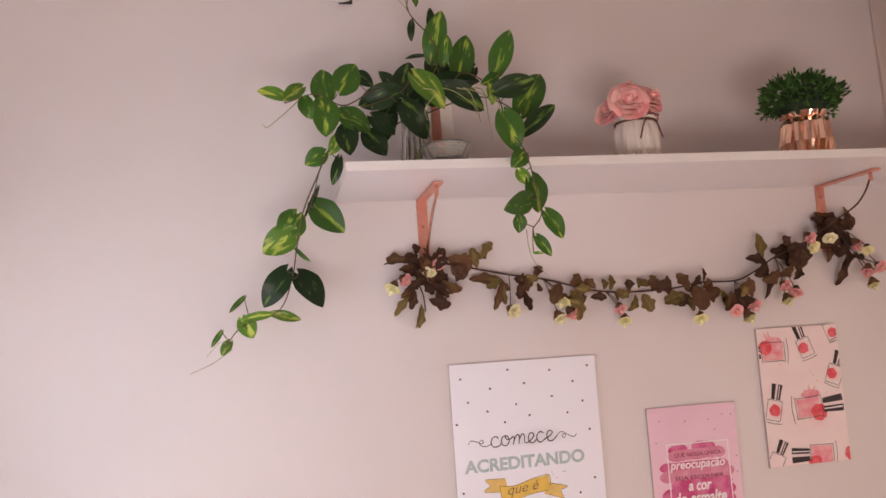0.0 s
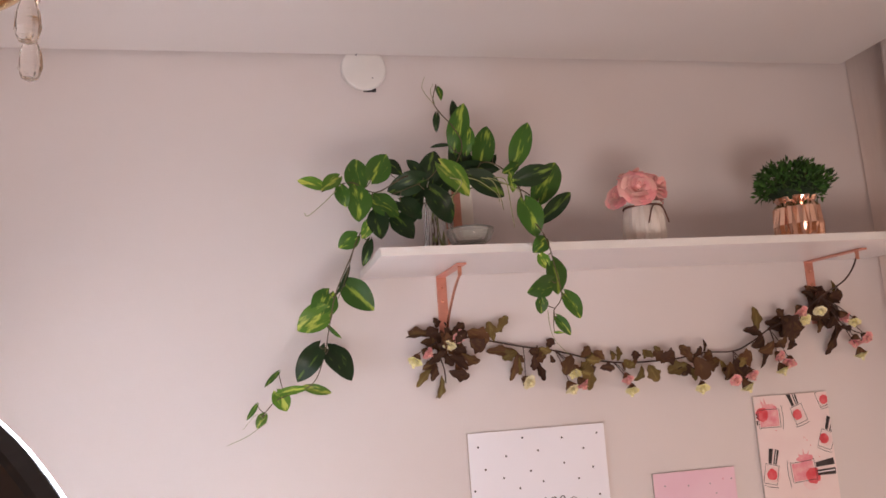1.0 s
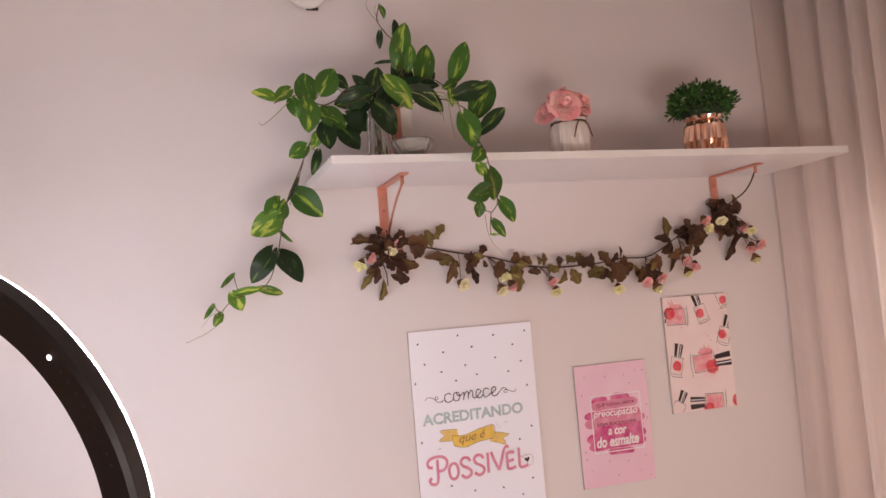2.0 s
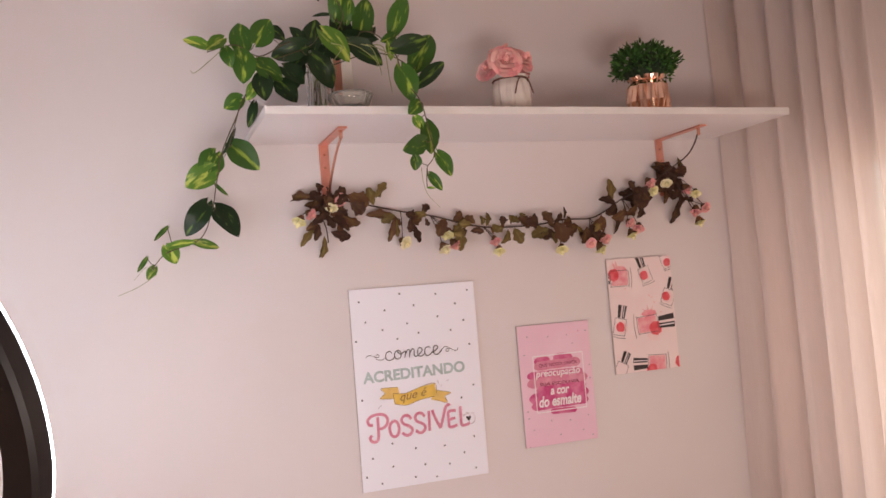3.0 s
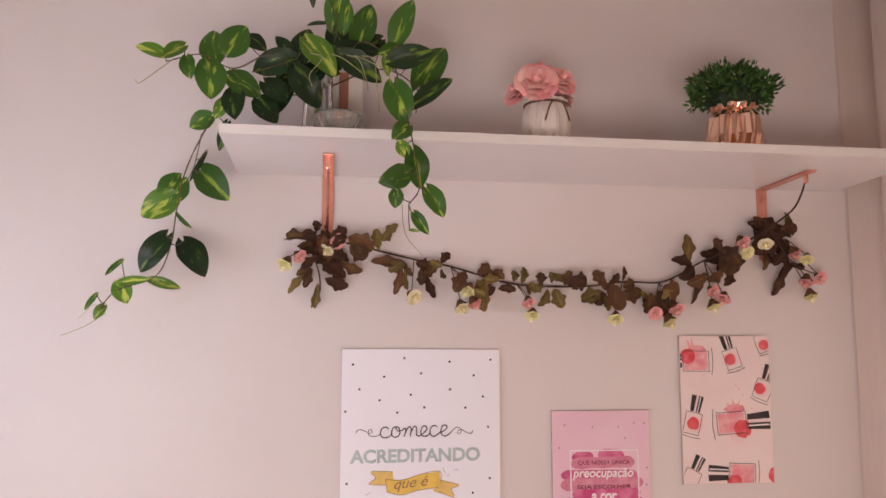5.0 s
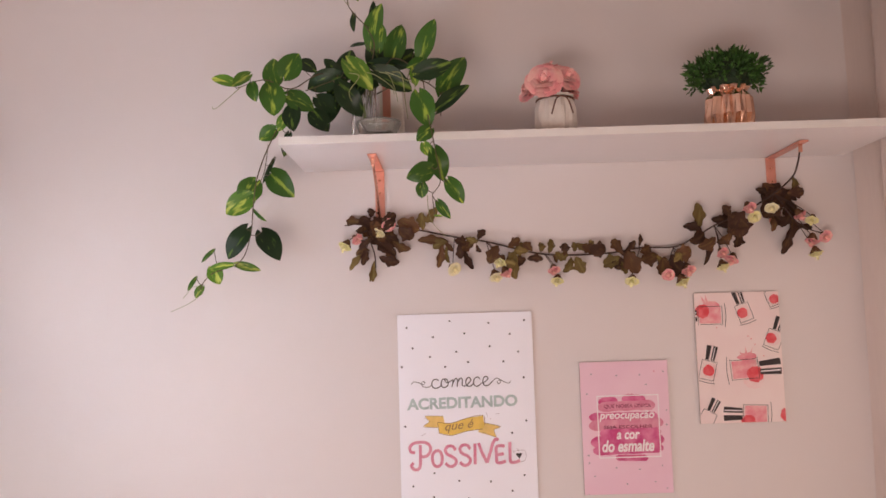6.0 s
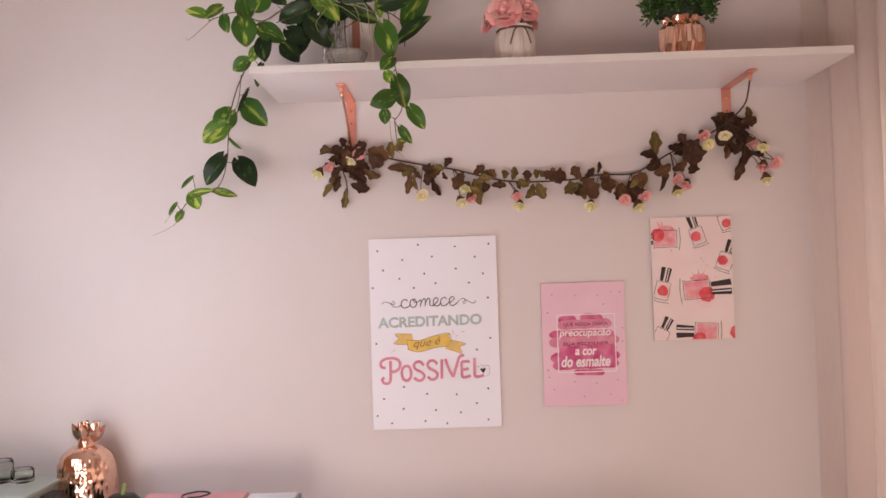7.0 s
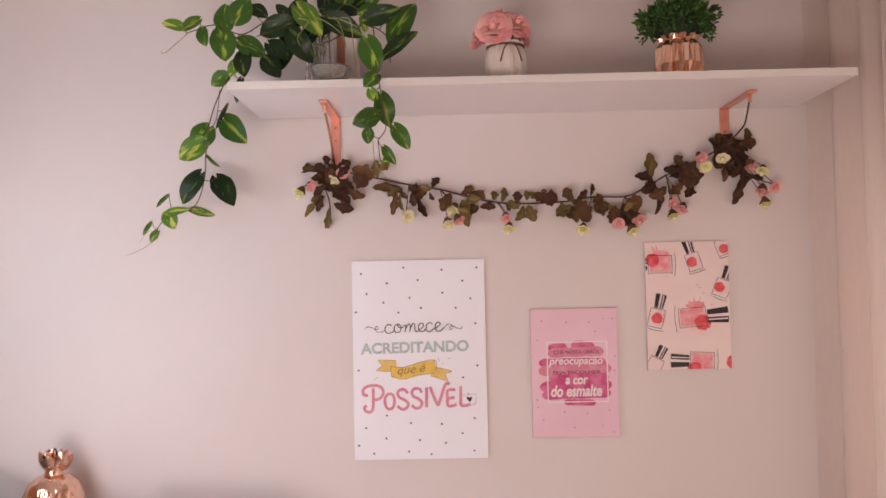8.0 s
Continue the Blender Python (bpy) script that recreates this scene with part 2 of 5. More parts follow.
INK_WHITE = surface("white_ink", (0.88, 0.82, 0.84), 0.5, vary=0.02)
WASH_PINK = surface("pink_wash", (0.78, 0.26, 0.31), 0.5, vary=0.1, scale=60, second=(0.84, 0.50, 0.51))
WASH_RED = surface("red_wash", (0.70, 0.055, 0.075), 0.5, vary=0.1, scale=60, second=(0.78, 0.16, 0.19))
WASH_PALE = surface("pale_wash", (0.85, 0.60, 0.60), 0.5, vary=0.05, scale=60, second=(0.86, 0.69, 0.68))
PINK_BOX = surface("pink_card", (0.80, 0.42, 0.46), 0.55, vary=0.03)
GREY_CARD = surface("grey_card", (0.30, 0.29, 0.31), 0.6, vary=0.05)
STEM_GREEN = surface("pale_green_plastic", (0.28, 0.34, 0.12), 0.5, vary=0.05)
BLIND = surface("blind_slat", (0.60, 0.50, 0.42), 0.5, vary=0.04, scale=20)

# ---- building helpers ----
PLACED = {}


def thing(name, x=0.0, y=0.0, z=0.0, label="", category="", group="", kind=""):
    ob = new(name)
    ob.empty_display_size = 0.05
    ob.matrix_basis = pose(x, y, z)
    PLACED[ob] = pose(x, y, z)
    return tagged(ob, label, category, group, kind)


def mesh_of(name, bm, material, smooth=False):
    me = bpy.data.meshes.new(name)
    bm.normal_update()
    bm.to_mesh(me)
    bm.free()
    for q in (material if isinstance(material, (list, tuple)) else [material]):
        me.materials.append(q)
    if smooth:
        me.polygons.foreach_set("use_smooth", [True] * len(me.polygons))
    return me


def hang(ob, parent, m=None):
    """Puts ob at the world pose m under its parent."""
    m = m or Matrix.Identity(4)
    if parent is not None:
        ob.parent = parent
        ob.matrix_parent_inverse = PLACED[parent].inverted()
    ob.matrix_basis = m
    PLACED[ob] = m
    return ob


def part(name, bm, material, parent, label="", smooth=False, m=None):
    ob = hang(new(name, mesh_of(name, bm, material, smooth)), parent, m)
    return tagged(ob, label)


def setting(name, bm, material, label, category, smooth=False):
    ob = hang(new(name, mesh_of(name, bm, material, smooth)), None)
    return tagged(ob, label, category, "", "structure")


def block(bm, x0, x1, y0, y1, z0, z1, bevel=0.0):
    r = bmesh.ops.create_cube(bm, size=1.0, matrix=Matrix.Translation(((x0 + x1) / 2, (y0 + y1) / 2, (z0 + z1) / 2)) @ Matrix.Diagonal((x1 - x0, y1 - y0, z1 - z0, 1)))
    if bevel:
        edges = {e for v in r["verts"] for e in v.link_edges}
        bmesh.ops.bevel(bm, geom=list(edges), offset=bevel, segments=2, affect="EDGES", profile=0.5)
    return bm


def boxed(*a, **k):
    return block(bmesh.new(), *a, **k)


def lathe(profile, segments=40, bm=None, cx=0.0, cy=0.0, cz=0.0, shape=None):
    """Turns a profile of (radius, height) round z. shape(angle, i) scales the radius."""
    bm = bm or bmesh.new()
    rings = []
    for i, (r, h) in enumerate(profile):
        ring = []
        for k in range(segments):
            a = 2 * math.pi * k / segments
            q = r * (shape(a, i) if shape else 1)
            ring.append(bm.verts.new((cx + q * math.cos(a), cy + q * math.sin(a), cz + h)))
        rings.append(ring)
    for lo, hi in zip(rings, rings[1:]):
        for k in range(segments):
            bm.faces.new((lo[k], lo[(k + 1) % segments], hi[(k + 1) % segments], hi[k]))
    if profile[0][0] > 1e-6:
        bm.faces.new(list(reversed(rings[0])))
    if profile[-1][0] > 1e-6:
        bm.faces.new(rings[-1])
    return bm


def smooth_path(points, per=8):
    """A Catmull-Rom line through a few control points."""
    pts = [Vector(p) for p in points]
    pts = [2 * pts[0] - pts[1]] + pts + [2 * pts[-1] - pts[-2]]
    out = []
    for i in range(1, len(pts) - 2):
        a, b, c, d = pts[i - 1:i + 3]
        for k in range(per):
            t = k / per
            out.append(0.5 * (2 * b + (c - a) * t + (2 * a - 5 * b + 4 * c - d) * t * t + (3 * b - a - 3 * c + d) * t ** 3))
    return out + [pts[-2]]


def tube(points, radius, bm=None, sides=6, per=8, taper=1.0, raw=False):
    bm = bm or bmesh.new()
    line = [Vector(p) for p in points] if raw else smooth_path(points, per)
    rings, up = [], None
    for i, p in enumerate(line):
        d = (line[min(i + 1, len(line) - 1)] - line[max(i - 1, 0)]).normalized()
        ref = up if up is not None else (Vector((0, 0, 1)) if abs(d.z) < 0.9 else Vector((1, 0, 0)))
        u = d.cross(ref).normalized()
        v = u.cross(d).normalized()
        up = v
        r = radius * (1 + (taper - 1) * i / max(1, len(line) - 1))
        rings.append([bm.verts.new(p + r * (math.cos(2 * math.pi * k / sides) * u + math.sin(2 * math.pi * k / sides) * v)) for k in range(sides)])
    for lo, hi in zip(rings, rings[1:]):
        for k in range(sides):
            bm.faces.new((lo[k], lo[(k + 1) % sides], hi[(k + 1) % sides], hi[k]))
    bm.faces.new(list(reversed(rings[0])))
    bm.faces.new(rings[-1])
    bmesh.ops.recalc_face_normals(bm, faces=bm.faces[-(len(line) - 1) * sides - 2:])
    return bm


# ---- the room ----
WALL_Y, CEIL, LEFT, BACK, RIGHT = 1.88, 2.345, -2.3, -1.0, 1.62
NICHE = 1.38

setting("floor", boxed(LEFT - 0.1, RIGHT + 0.15, BACK - 0.1, WALL_Y + 0.12, -0.1, 0.0), FLOOR, "brown wooden floor of the small studio", "floor")
setting("wall_north", boxed(LEFT - 0.1, RIGHT + 0.15, WALL_Y, WALL_Y + 0.12, 0.0, 2.62), WALL, "plain off-white painted wall with a pink cast", "wall")
setting("wall_west", boxed(LEFT - 0.12, LEFT, BACK, WALL_Y, 0.0, 2.62), WARM_WALL, "unseen side wall, beige to warm the bounced light", "wall")

# unseen wall; its low opening only lets the added fill lamp through
bm = bmesh.new()
block(bm, LEFT, -0.68, BACK - 0.12, BACK, 0.0, 2.62)
block(bm, 0.68, RIGHT, BACK - 0.12, BACK, 0.0, 2.62)
block(bm, -0.68, 0.68, BACK - 0.12, BACK, 0.0, 0.24)
block(bm, -0.68, 0.68, BACK - 0.12, BACK, 1.00, 2.62)
setting("wall_south", bm, WARM_WALL, "unseen beige wall that warms bounced light, opened low for the added fill lamp", "wall")

WY0, WY1, WZ0, WZ1 = -0.9, 1.70, 0.80, 2.25
bm = bmesh.new()
block(bm, RIGHT, RIGHT + 0.13, BACK, WY0, 0.0, 2.62)
block(bm, RIGHT, RIGHT + 0.13, WY1, WALL_Y, 0.0, 2.62)
block(bm, RIGHT, RIGHT + 0.13, WY0, WY1, 0.0, WZ0)
block(bm, RIGHT, RIGHT + 0.13, WY0, WY1, WZ1, 2.62)
setting("wall_east", bm, WALL, "plain off-white painted wall with a wide window opening", "wall")

bm = bmesh.new()
block(bm, LEFT, NICHE, BACK, WALL_Y - 0.011, CEIL, CEIL + 0.06)
block(bm, NICHE - 0.03, NICHE, BACK, WALL_Y - 0.004, CEIL + 0.06, 2.6)
block(bm, NICHE, RIGHT, BACK, WALL_Y - 0.004, 2.6, 2.66)
setting("ceiling", bm, CEILING, "white plaster dropped ceiling with a curtain recess", "ceiling")

window = thing("window_1", RIGHT + 0.06, 0.4, WZ0, "white framed sliding window behind a sheer curtain", "window", kind="structure")
bm = bmesh.new()
for a, b in ((WY0, WY0 + 0.05), (WY1 - 0.05, WY1), (0.38, 0.43)):
    block(bm, RIGHT + 0.05, RIGHT + 0.09, a, b, WZ0 + 0.05, WZ1 - 0.05, 0.003)
block(bm, RIGHT + 0.05, RIGHT + 0.09, WY0, WY1, WZ0, WZ0 + 0.05, 0.003)
block(bm, RIGHT + 0.05, RIGHT + 0.09, WY0, WY1, WZ1 - 0.05, WZ1, 0.003)
part("window_frame", bm, WHITE_PAINT, window)
for a, b in ((WY0 + 0.05, 0.38), (0.43, WY1 - 0.05)):
    ob = part("pane", boxed(RIGHT + 0.068, RIGHT + 0.072, a, b, WZ0 + 0.05, WZ1 - 0.05), GLASS, window)
    ob.visible_shadow = False

blind = thing("venetian_blind", RIGHT - 0.02, 0.4, WZ1, "half-lowered beige venetian blind behind the sheer curtain", "blind")
part("head_rail", boxed(RIGHT - 0.045, RIGHT - 0.005, WY0 + 0.02, WY1 + 0.03, WZ1 - 0.01, WZ1 + 0.025, 0.003), BLIND, blind)
SLAT = mesh_of("slat", boxed(-0.012, 0.012, WY0 + 0.03, WY1 + 0.02, -0.0006, 0.0006), BLIND)
for k in range(24):
    hang(new("slat", SLAT), blind, pose(RIGHT - 0.025, 0, WZ1 - 0.03 - 0.0205 * k, 0, 62, 0))
part("bottom_rail", boxed(RIGHT - 0.037, RIGHT - 0.013, WY0 + 0.03, WY1 + 0.02, 1.722, 1.737, 0.003), BLIND, blind)

# sheer curtain in soft vertical folds, hung in the recess
rng = random.Random(5)
FOLDS = []
y = WALL_Y - 0.008
while y > -0.87:
    w = rng.uniform(0.050, 0.100)
    FOLDS.append((y, w, rng.uniform(0.7, 1.15), rng.uniform(-0.012, 0.012), rng.uniform(-1, 1)))
    y -= w


def curtain_x(f, u, k):
    """How far the cloth stands from the window at a fold f, u across it, k from hem (0) to head (1)."""
    y0, w, a, off, lean = f
    amp = a * (0.026 + 0.010 * (1 - k))
    return 1.464 + off - amp * math.sin(2 * math.pi * u) - 0.010 * math.sin(4 * math.pi * u + lean) * (1 - 0.5 * k)


bm = bmesh.new()
rows = []
for r in range(27):
    k = r / 26
    z = 0.03 + 2.52 * k
    row = []
    for i, f in enumerate(FOLDS):
        for c in range(12):
            u = c / 12
            nx = FOLDS[min(i + 1, len(FOLDS) - 1)]
            x = curtain_x(f, u, k)
            if u > 0.7:
                s = (u - 0.7) / 0.3
                x = x * (1 - s) + curtain_x(nx, 0.0, k) * s
            yy = f[0] - f[1] * u + 0.012 * f[4] * math.sin(3.0 * z + 2 * f[4]) * math.sin(math.pi * u) + (0.016 * math.sin(2.2 * z + 1.0) * math.exp(-4 * i) if i < 2 else 0)
            if i == 0:
                x = x * min(1.0, u * 3) + 1.398 * (1 - min(1.0, u * 3))
            row.append(bm.verts.new((x, min(yy, WALL_Y - 0.003), z)))
    rows.append(row)
for lo, hi in zip(rows, rows[1:]):
    for a in range(len(lo) - 1):
        bm.faces.new((lo[a], lo[a + 1], hi[a + 1], hi[a]))
curtain = thing("curtain", 1.475, 0.4, 0.03, "sheer blush curtain hanging in soft vertical folds", "curtain")
part("cloth", bm, SHEER, curtain, smooth=True)
part("curtain_rail", boxed(1.455, 1.495, -0.98, WALL_Y - 0.01, 2.55, 2.6, 0.003), WHITE_PAINT, curtain)

# round cover plate high on the wall, its top cut by the ceiling
cover = thing("round_cover_plate", 0.17, WALL_Y, 2.31, "round white plastic cover plate loosely fixed under the ceiling", "cover plate")
bm = lathe([(0.0, 0.0), (0.046, 0.0), (0.0495, 0.002), (0.0495, 0.007), (0.047, 0.0095), (0.0, 0.011)], 48)
geom = bm.verts[:] + bm.edges[:] + bm.faces[:]
bmesh.ops.bisect_plane(bm, geom=geom, plane_co=(0, 0.032, 0), plane_no=(0, 1, 0), clear_outer=True)
part("plate", bm, WHITE_PAINT, cover, smooth=False, m=pose(0.17, WALL_Y - 0.004, 2.312, 86, 0, 0))
for dx, dz in ((0.018, -0.022), (-0.016, 0.031)):
    bm = lathe([(0.0, 0.0), (0.0022, 0.0), (0.0022, 0.001), (0.0, 0.0015)], 10)
    part("screw", bm, GREY_CARD, cover, m=pose(0.17 + dx, WALL_Y - 0.0145, 2.312 + dz, 86, 0, 0))
part("cavity", boxed(0.168, 0.196, WALL_Y - 0.003, WALL_Y - 0.0005, 2.262, 2.278, 0.001), DARK_VENT, cover, "dark gap in the plaster behind the plate")

# ---- the shelf and its brackets ----
SX0, SX1, SY0, SZ = 0.139, 1.385, 1.582, 1.865
shelf = thing("wall_shelf", (SX0 + SX1) / 2, WALL_Y, SZ, "long white laminate shelf on two rose-gold brackets", "shelf")
part("board", boxed(SX0 + 0.001, SX1 - 0.001, SY0 + 0.001, WALL_Y - 0.002, SZ - 0.016, SZ, 0.0006), WHITE_BOARD, shelf)
part("edge_band", boxed(SX0, SX1, SY0, SY0 + 0.0009, SZ - 0.0158, SZ - 0.0002), WHITE_PAINT, shelf)
for x in (SX0, SX1 - 0.0009):
    part("edge_band", boxed(x, x + 0.0009, SY0 + 0.001, WALL_Y - 0.003, SZ - 0.0158, SZ - 0.0002), WHITE_PAINT, shelf)


def bracket(x, reach, braced):
    b = thing("shelf_bracket", x, WALL_Y, SZ - 0.016, "rose-gold metal shelf bracket with a curved brace" if braced else "rose-gold metal shelf bracket with the garland hooked on", "bracket", "brackets under the shelf")
    top = SZ - 0.0165
    part("wall_arm", boxed(x - 0.011, x + 0.011, WALL_Y - 0.0045, WALL_Y - 0.0005, top - 0.15, top, 0.0012), COPPER_PAINT, b)
    part("shelf_arm", boxed(x - 0.010, x + 0.010, WALL_Y - reach, WALL_Y - 0.0045, top - 0.004, top - 0.0002, 0.0012), COPPER_PAINT, b)
    part("tab", boxed(x - 0.004, x + 0.004, WALL_Y - 0.90 * reach, WALL_Y - 0.88 * reach, top - 0.022, top - 0.004, 0.001), COPPER, b)
    if braced:
        bm = tube([(x, WALL_Y - 0.88 * reach, top - 0.020), (x, WALL_Y - 0.60 * reach, top - 0.046), (x, WALL_Y - 0.28 * reach, top - 0.090), (x, WALL_Y - 0.006, top - 0.140)], 0.0030, sides=8)
        part("brace", bm, COPPER, b, smooth=True)
    for dz in (0.025, 0.055, 0.125):
        bm = lathe([(0.0, 0.0), (0.0030, 0.0), (0.0025, 0.0012), (0.0, 0.0016)], 12)
        part("screw", bm, COPPER, b, m=pose(x, WALL_Y - 0.0045, top - dz, 90, 0, 0))


bracket(0.313, 0.192, True)
bracket(1.216, 0.192, False)

# ---- prints on the wall ----


class Print:
    """A flat printed board on the wall; u runs right and v up from its lower left corner, in metres."""

    def __init__(self, x0, x1, z0, z1, material, label, thick=0.006):
        self.x0, self.z0, self.w, self.h = x0, z0, x1 - x0, z1 - z0
        self.front = WALL_Y - 0.001 - thick
        self.ob = thing("wall_print", x0, WALL_Y, z0, label, "wall print", "prints on the wall")
        part("board", boxed(x0, x1, self.front + 0.0006, WALL_Y - 0.001, z0, z1), BOARD_EDGE, self.ob)
        part("printed_face", boxed(x0 + 0.0004, x1 - 0.0004, self.front, self.front + 0.0006, z0 + 0.0004, z1 - 0.0004), material, self.ob)

    def clip(self, pts):
        for axis, low, high in ((0, 0.001, self.w - 0.001), (1, 0.001, self.h - 0.001)):
            for sign, edge in ((1, low), (-1, -high)):
                out = []
                for i, a in enumerate(pts):
                    b = pts[(i + 1) % len(pts)]
                    da, db = sign * a[axis] - edge, sign * b[axis] - edge
                    if da >= 0:
                        out.append(a)
                    if (da >= 0) != (db >= 0):
                        t = da / (da - db)
                        out.append((a[0] + t * (b[0] - a[0]), a[1] + t * (b[1] - a[1])))
                pts = out
                if len(pts) < 3:
                    return []
        return pts

    def shape(self, name, polys, material, layer=1, label=""):
        """Flat ink shapes, each a closed outline, laid one film above the last layer."""
        bm = bmesh.new()
        for i, pts in enumerate(polys):
            yy = self.front - 0.00022 * layer - 0.000004 * i
            pts = self.clip([(p[0], p[1]) for p in pts])
            if len(pts) < 3:
                continue
            f = bm.faces.new([bm.verts.new((self.x0 + a, yy, self.z0 + b)) for a, b in pts])
            f.normal_update()
            if f.normal.y > 0:
                f.normal_flip()
        if not bm.faces:
            bm.free()
            return None
        bmesh.ops.triangulate(bm, faces=bm.faces[:])
        return part(name, bm, material, self.ob, label)

    def letters(self, name, body, u0, u1, v0, v1, material, layer=3, shear=0.0, weight=0.0, tilt=0.0):
        """Words set in the built-in font and fitted into the box."""
        cu = bpy.data.curves.new(name, "FONT")
        cu.body, cu.shear, cu.offset, cu.extrude = body, shear, weight, 0.0
        tmp = bpy.data.objects.new(name, cu)
        me = bpy.data.meshes.new_from_object(tmp)
        bpy.data.objects.remove(tmp)
        co = np.empty(len(me.vertices) * 3)
        me.vertices.foreach_get("co", co)
        co = co.reshape(-1, 3)
        lo, hi = co.min(0), co.max(0)
        s = (co - lo) / np.maximum(hi - lo, 1e-6)
        out = np.zeros_like(co)
        out[:, 0] = self.x0 + u0 + s[:, 0] * (u1 - u0)
        out[:, 1] = self.front - 0.00022 * layer
        out[:, 2] = self.z0 + v0 + s[:, 1] * (v1 - v0) + tilt * (s[:, 0] - 0.5) * (u1 - u0)
        me.vertices.foreach_set("co", out.ravel())
        me.update()
        me.materials.clear()
        me.materials.append(material)
        return hang(new(name, me), self.ob)


def disc(u, v, r, n=14, squash=1.0):
    return [(u + r * math.cos(2 * math.pi * k / n), v + r * squash * math.sin(2 * math.pi * k / n)) for k in range(n)]


def ragged(u, v, rx, ry, seed, n=28, rough=0.12):
    g = random.Random(seed)
    return [(u + rx * (1 + g.uniform(-rough, rough)) * math.cos(2 * math.pi * k / n), v + ry * (1 + g.uniform(-rough, rough)) * math.sin(2 * math.pi * k / n)) for k in range(n)]


def stroke(points, width, per=8):
    """A ribbon of even width along a smooth line, as quads."""
    line = smooth_path([(p[0], p[1], 0) for p in points], per)
    quads, last = [], None
    for i, p in enumerate(line):
        d = (line[min(i + 1, len(line) - 1)] - line[max(i - 1, 0)]).normalized()
        nrm = Vector((-d.y, d.x, 0)) * width / 2
        pair = ((p + nrm)[:2], (p - nrm)[:2])
        if last:
            quads.append([last[0], last[1], pair[1], pair[0]])
        last = pair
    return quads


def brush(u0, u1, v, h, seed, n=22):
    """A watery brush stroke with rounded ends and a wavering edge."""
    g = random.Random(seed)
    ph, bend = g.uniform(0, 6), g.uniform(-0.10, 0.10)
    top, low = [], []
    for k in range(n + 1):
        q = k / n
        mid = v + bend * h * math.sin(3 * q + ph)
        u = u0 + (u1 - u0) * (0.5 - 0.5 * math.cos(math.pi * q))
        ends = min(1.0, (max(0.0, min(u - u0, u1 - u)) / (0.5 * h)) ** 0.5)
        top.append((u, mid + h / 2 * ends * (1 + g.uniform(-0.10, 0.06))))
        low.append((u, mid - h / 2 * ends * (1 + g.uniform(-0.10, 0.06))))
    return top + low[::-1]


# white motivational print
pr = Print(0.345, 0.652, 1.056, 1.512, PAPER_WHITE, "large white print with black dots and colourful Portuguese lettering")
U = pr.w / 635
V = pr.h / 955
DOTS = ((45, 62), (248, 36), (430, 50), (597, 42), (168, 110), (315, 97), (528, 105), (71, 160), (432, 161), (275, 182), (151, 203), (565, 190), (329, 232), (494, 234), (18, 247), (221, 252), (586, 311),
        (27, 526), (591, 513), (523, 569), (157, 744), (573, 764), (58, 802), (271, 782), (417, 789), (153, 853), (515, 835), (312, 864), (435, 879), (23, 885), (569, 918), (94, 924), (259, 917), (366, 931))
for du, dv in DOTS:
    pr.shape("dot", [disc(du * U, pr.h - dv * V, 0.0023, 8)], INK_BLACK, 1)


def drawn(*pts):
    """Maps hand-lettering points, traced in one camera view where lines rise slightly to the right, onto the print."""
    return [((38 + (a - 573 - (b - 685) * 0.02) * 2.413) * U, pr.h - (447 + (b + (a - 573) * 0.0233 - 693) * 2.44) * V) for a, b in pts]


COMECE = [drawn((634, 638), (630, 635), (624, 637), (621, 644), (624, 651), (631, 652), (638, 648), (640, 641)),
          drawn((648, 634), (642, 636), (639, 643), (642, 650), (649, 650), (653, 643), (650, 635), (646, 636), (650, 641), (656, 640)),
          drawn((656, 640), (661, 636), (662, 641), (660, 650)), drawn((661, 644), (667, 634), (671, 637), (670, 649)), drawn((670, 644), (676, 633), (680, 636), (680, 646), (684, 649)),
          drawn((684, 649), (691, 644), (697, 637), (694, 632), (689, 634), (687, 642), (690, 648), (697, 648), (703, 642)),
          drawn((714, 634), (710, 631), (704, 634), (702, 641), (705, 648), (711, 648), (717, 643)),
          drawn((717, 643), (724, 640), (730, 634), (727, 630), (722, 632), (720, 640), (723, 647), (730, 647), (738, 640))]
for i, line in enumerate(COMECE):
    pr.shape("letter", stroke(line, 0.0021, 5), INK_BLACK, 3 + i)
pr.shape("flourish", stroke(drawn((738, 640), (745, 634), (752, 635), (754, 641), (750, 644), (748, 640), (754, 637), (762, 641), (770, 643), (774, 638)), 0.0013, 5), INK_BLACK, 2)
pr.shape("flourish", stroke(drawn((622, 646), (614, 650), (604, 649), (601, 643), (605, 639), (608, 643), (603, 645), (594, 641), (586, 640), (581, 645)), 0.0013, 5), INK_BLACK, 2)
pr.letters("word", "ACREDITANDO", 38 * U, 552 * U, pr.h - 447 * V, pr.h - 393 * V, INK_MINT, 3, weight=0.035, tilt=0.012)
pr.shape("ribbon_tail", [[(120 * U, pr.h - 480 * V), (205 * U, pr.h - 482 * V), (212 * U, pr.h - 520 * V), (190 * U, pr.h - 535 * V), (112 * U, pr.h - 528 * V), (140 * U, pr.h - 505 * V)]], INK_OCHRE, 1, "ochre ribbon end")
pr.shape("ribbon_tail", [[(365 * U, pr.h - 560 * V), (385 * U, pr.h - 515 * V), (470 * U, pr.h - 538 * V), (438 * U, pr.h - 552 * V), (448 * U, pr.h - 585 * V)]], INK_OCHRE, 1, "ochre ribbon end")
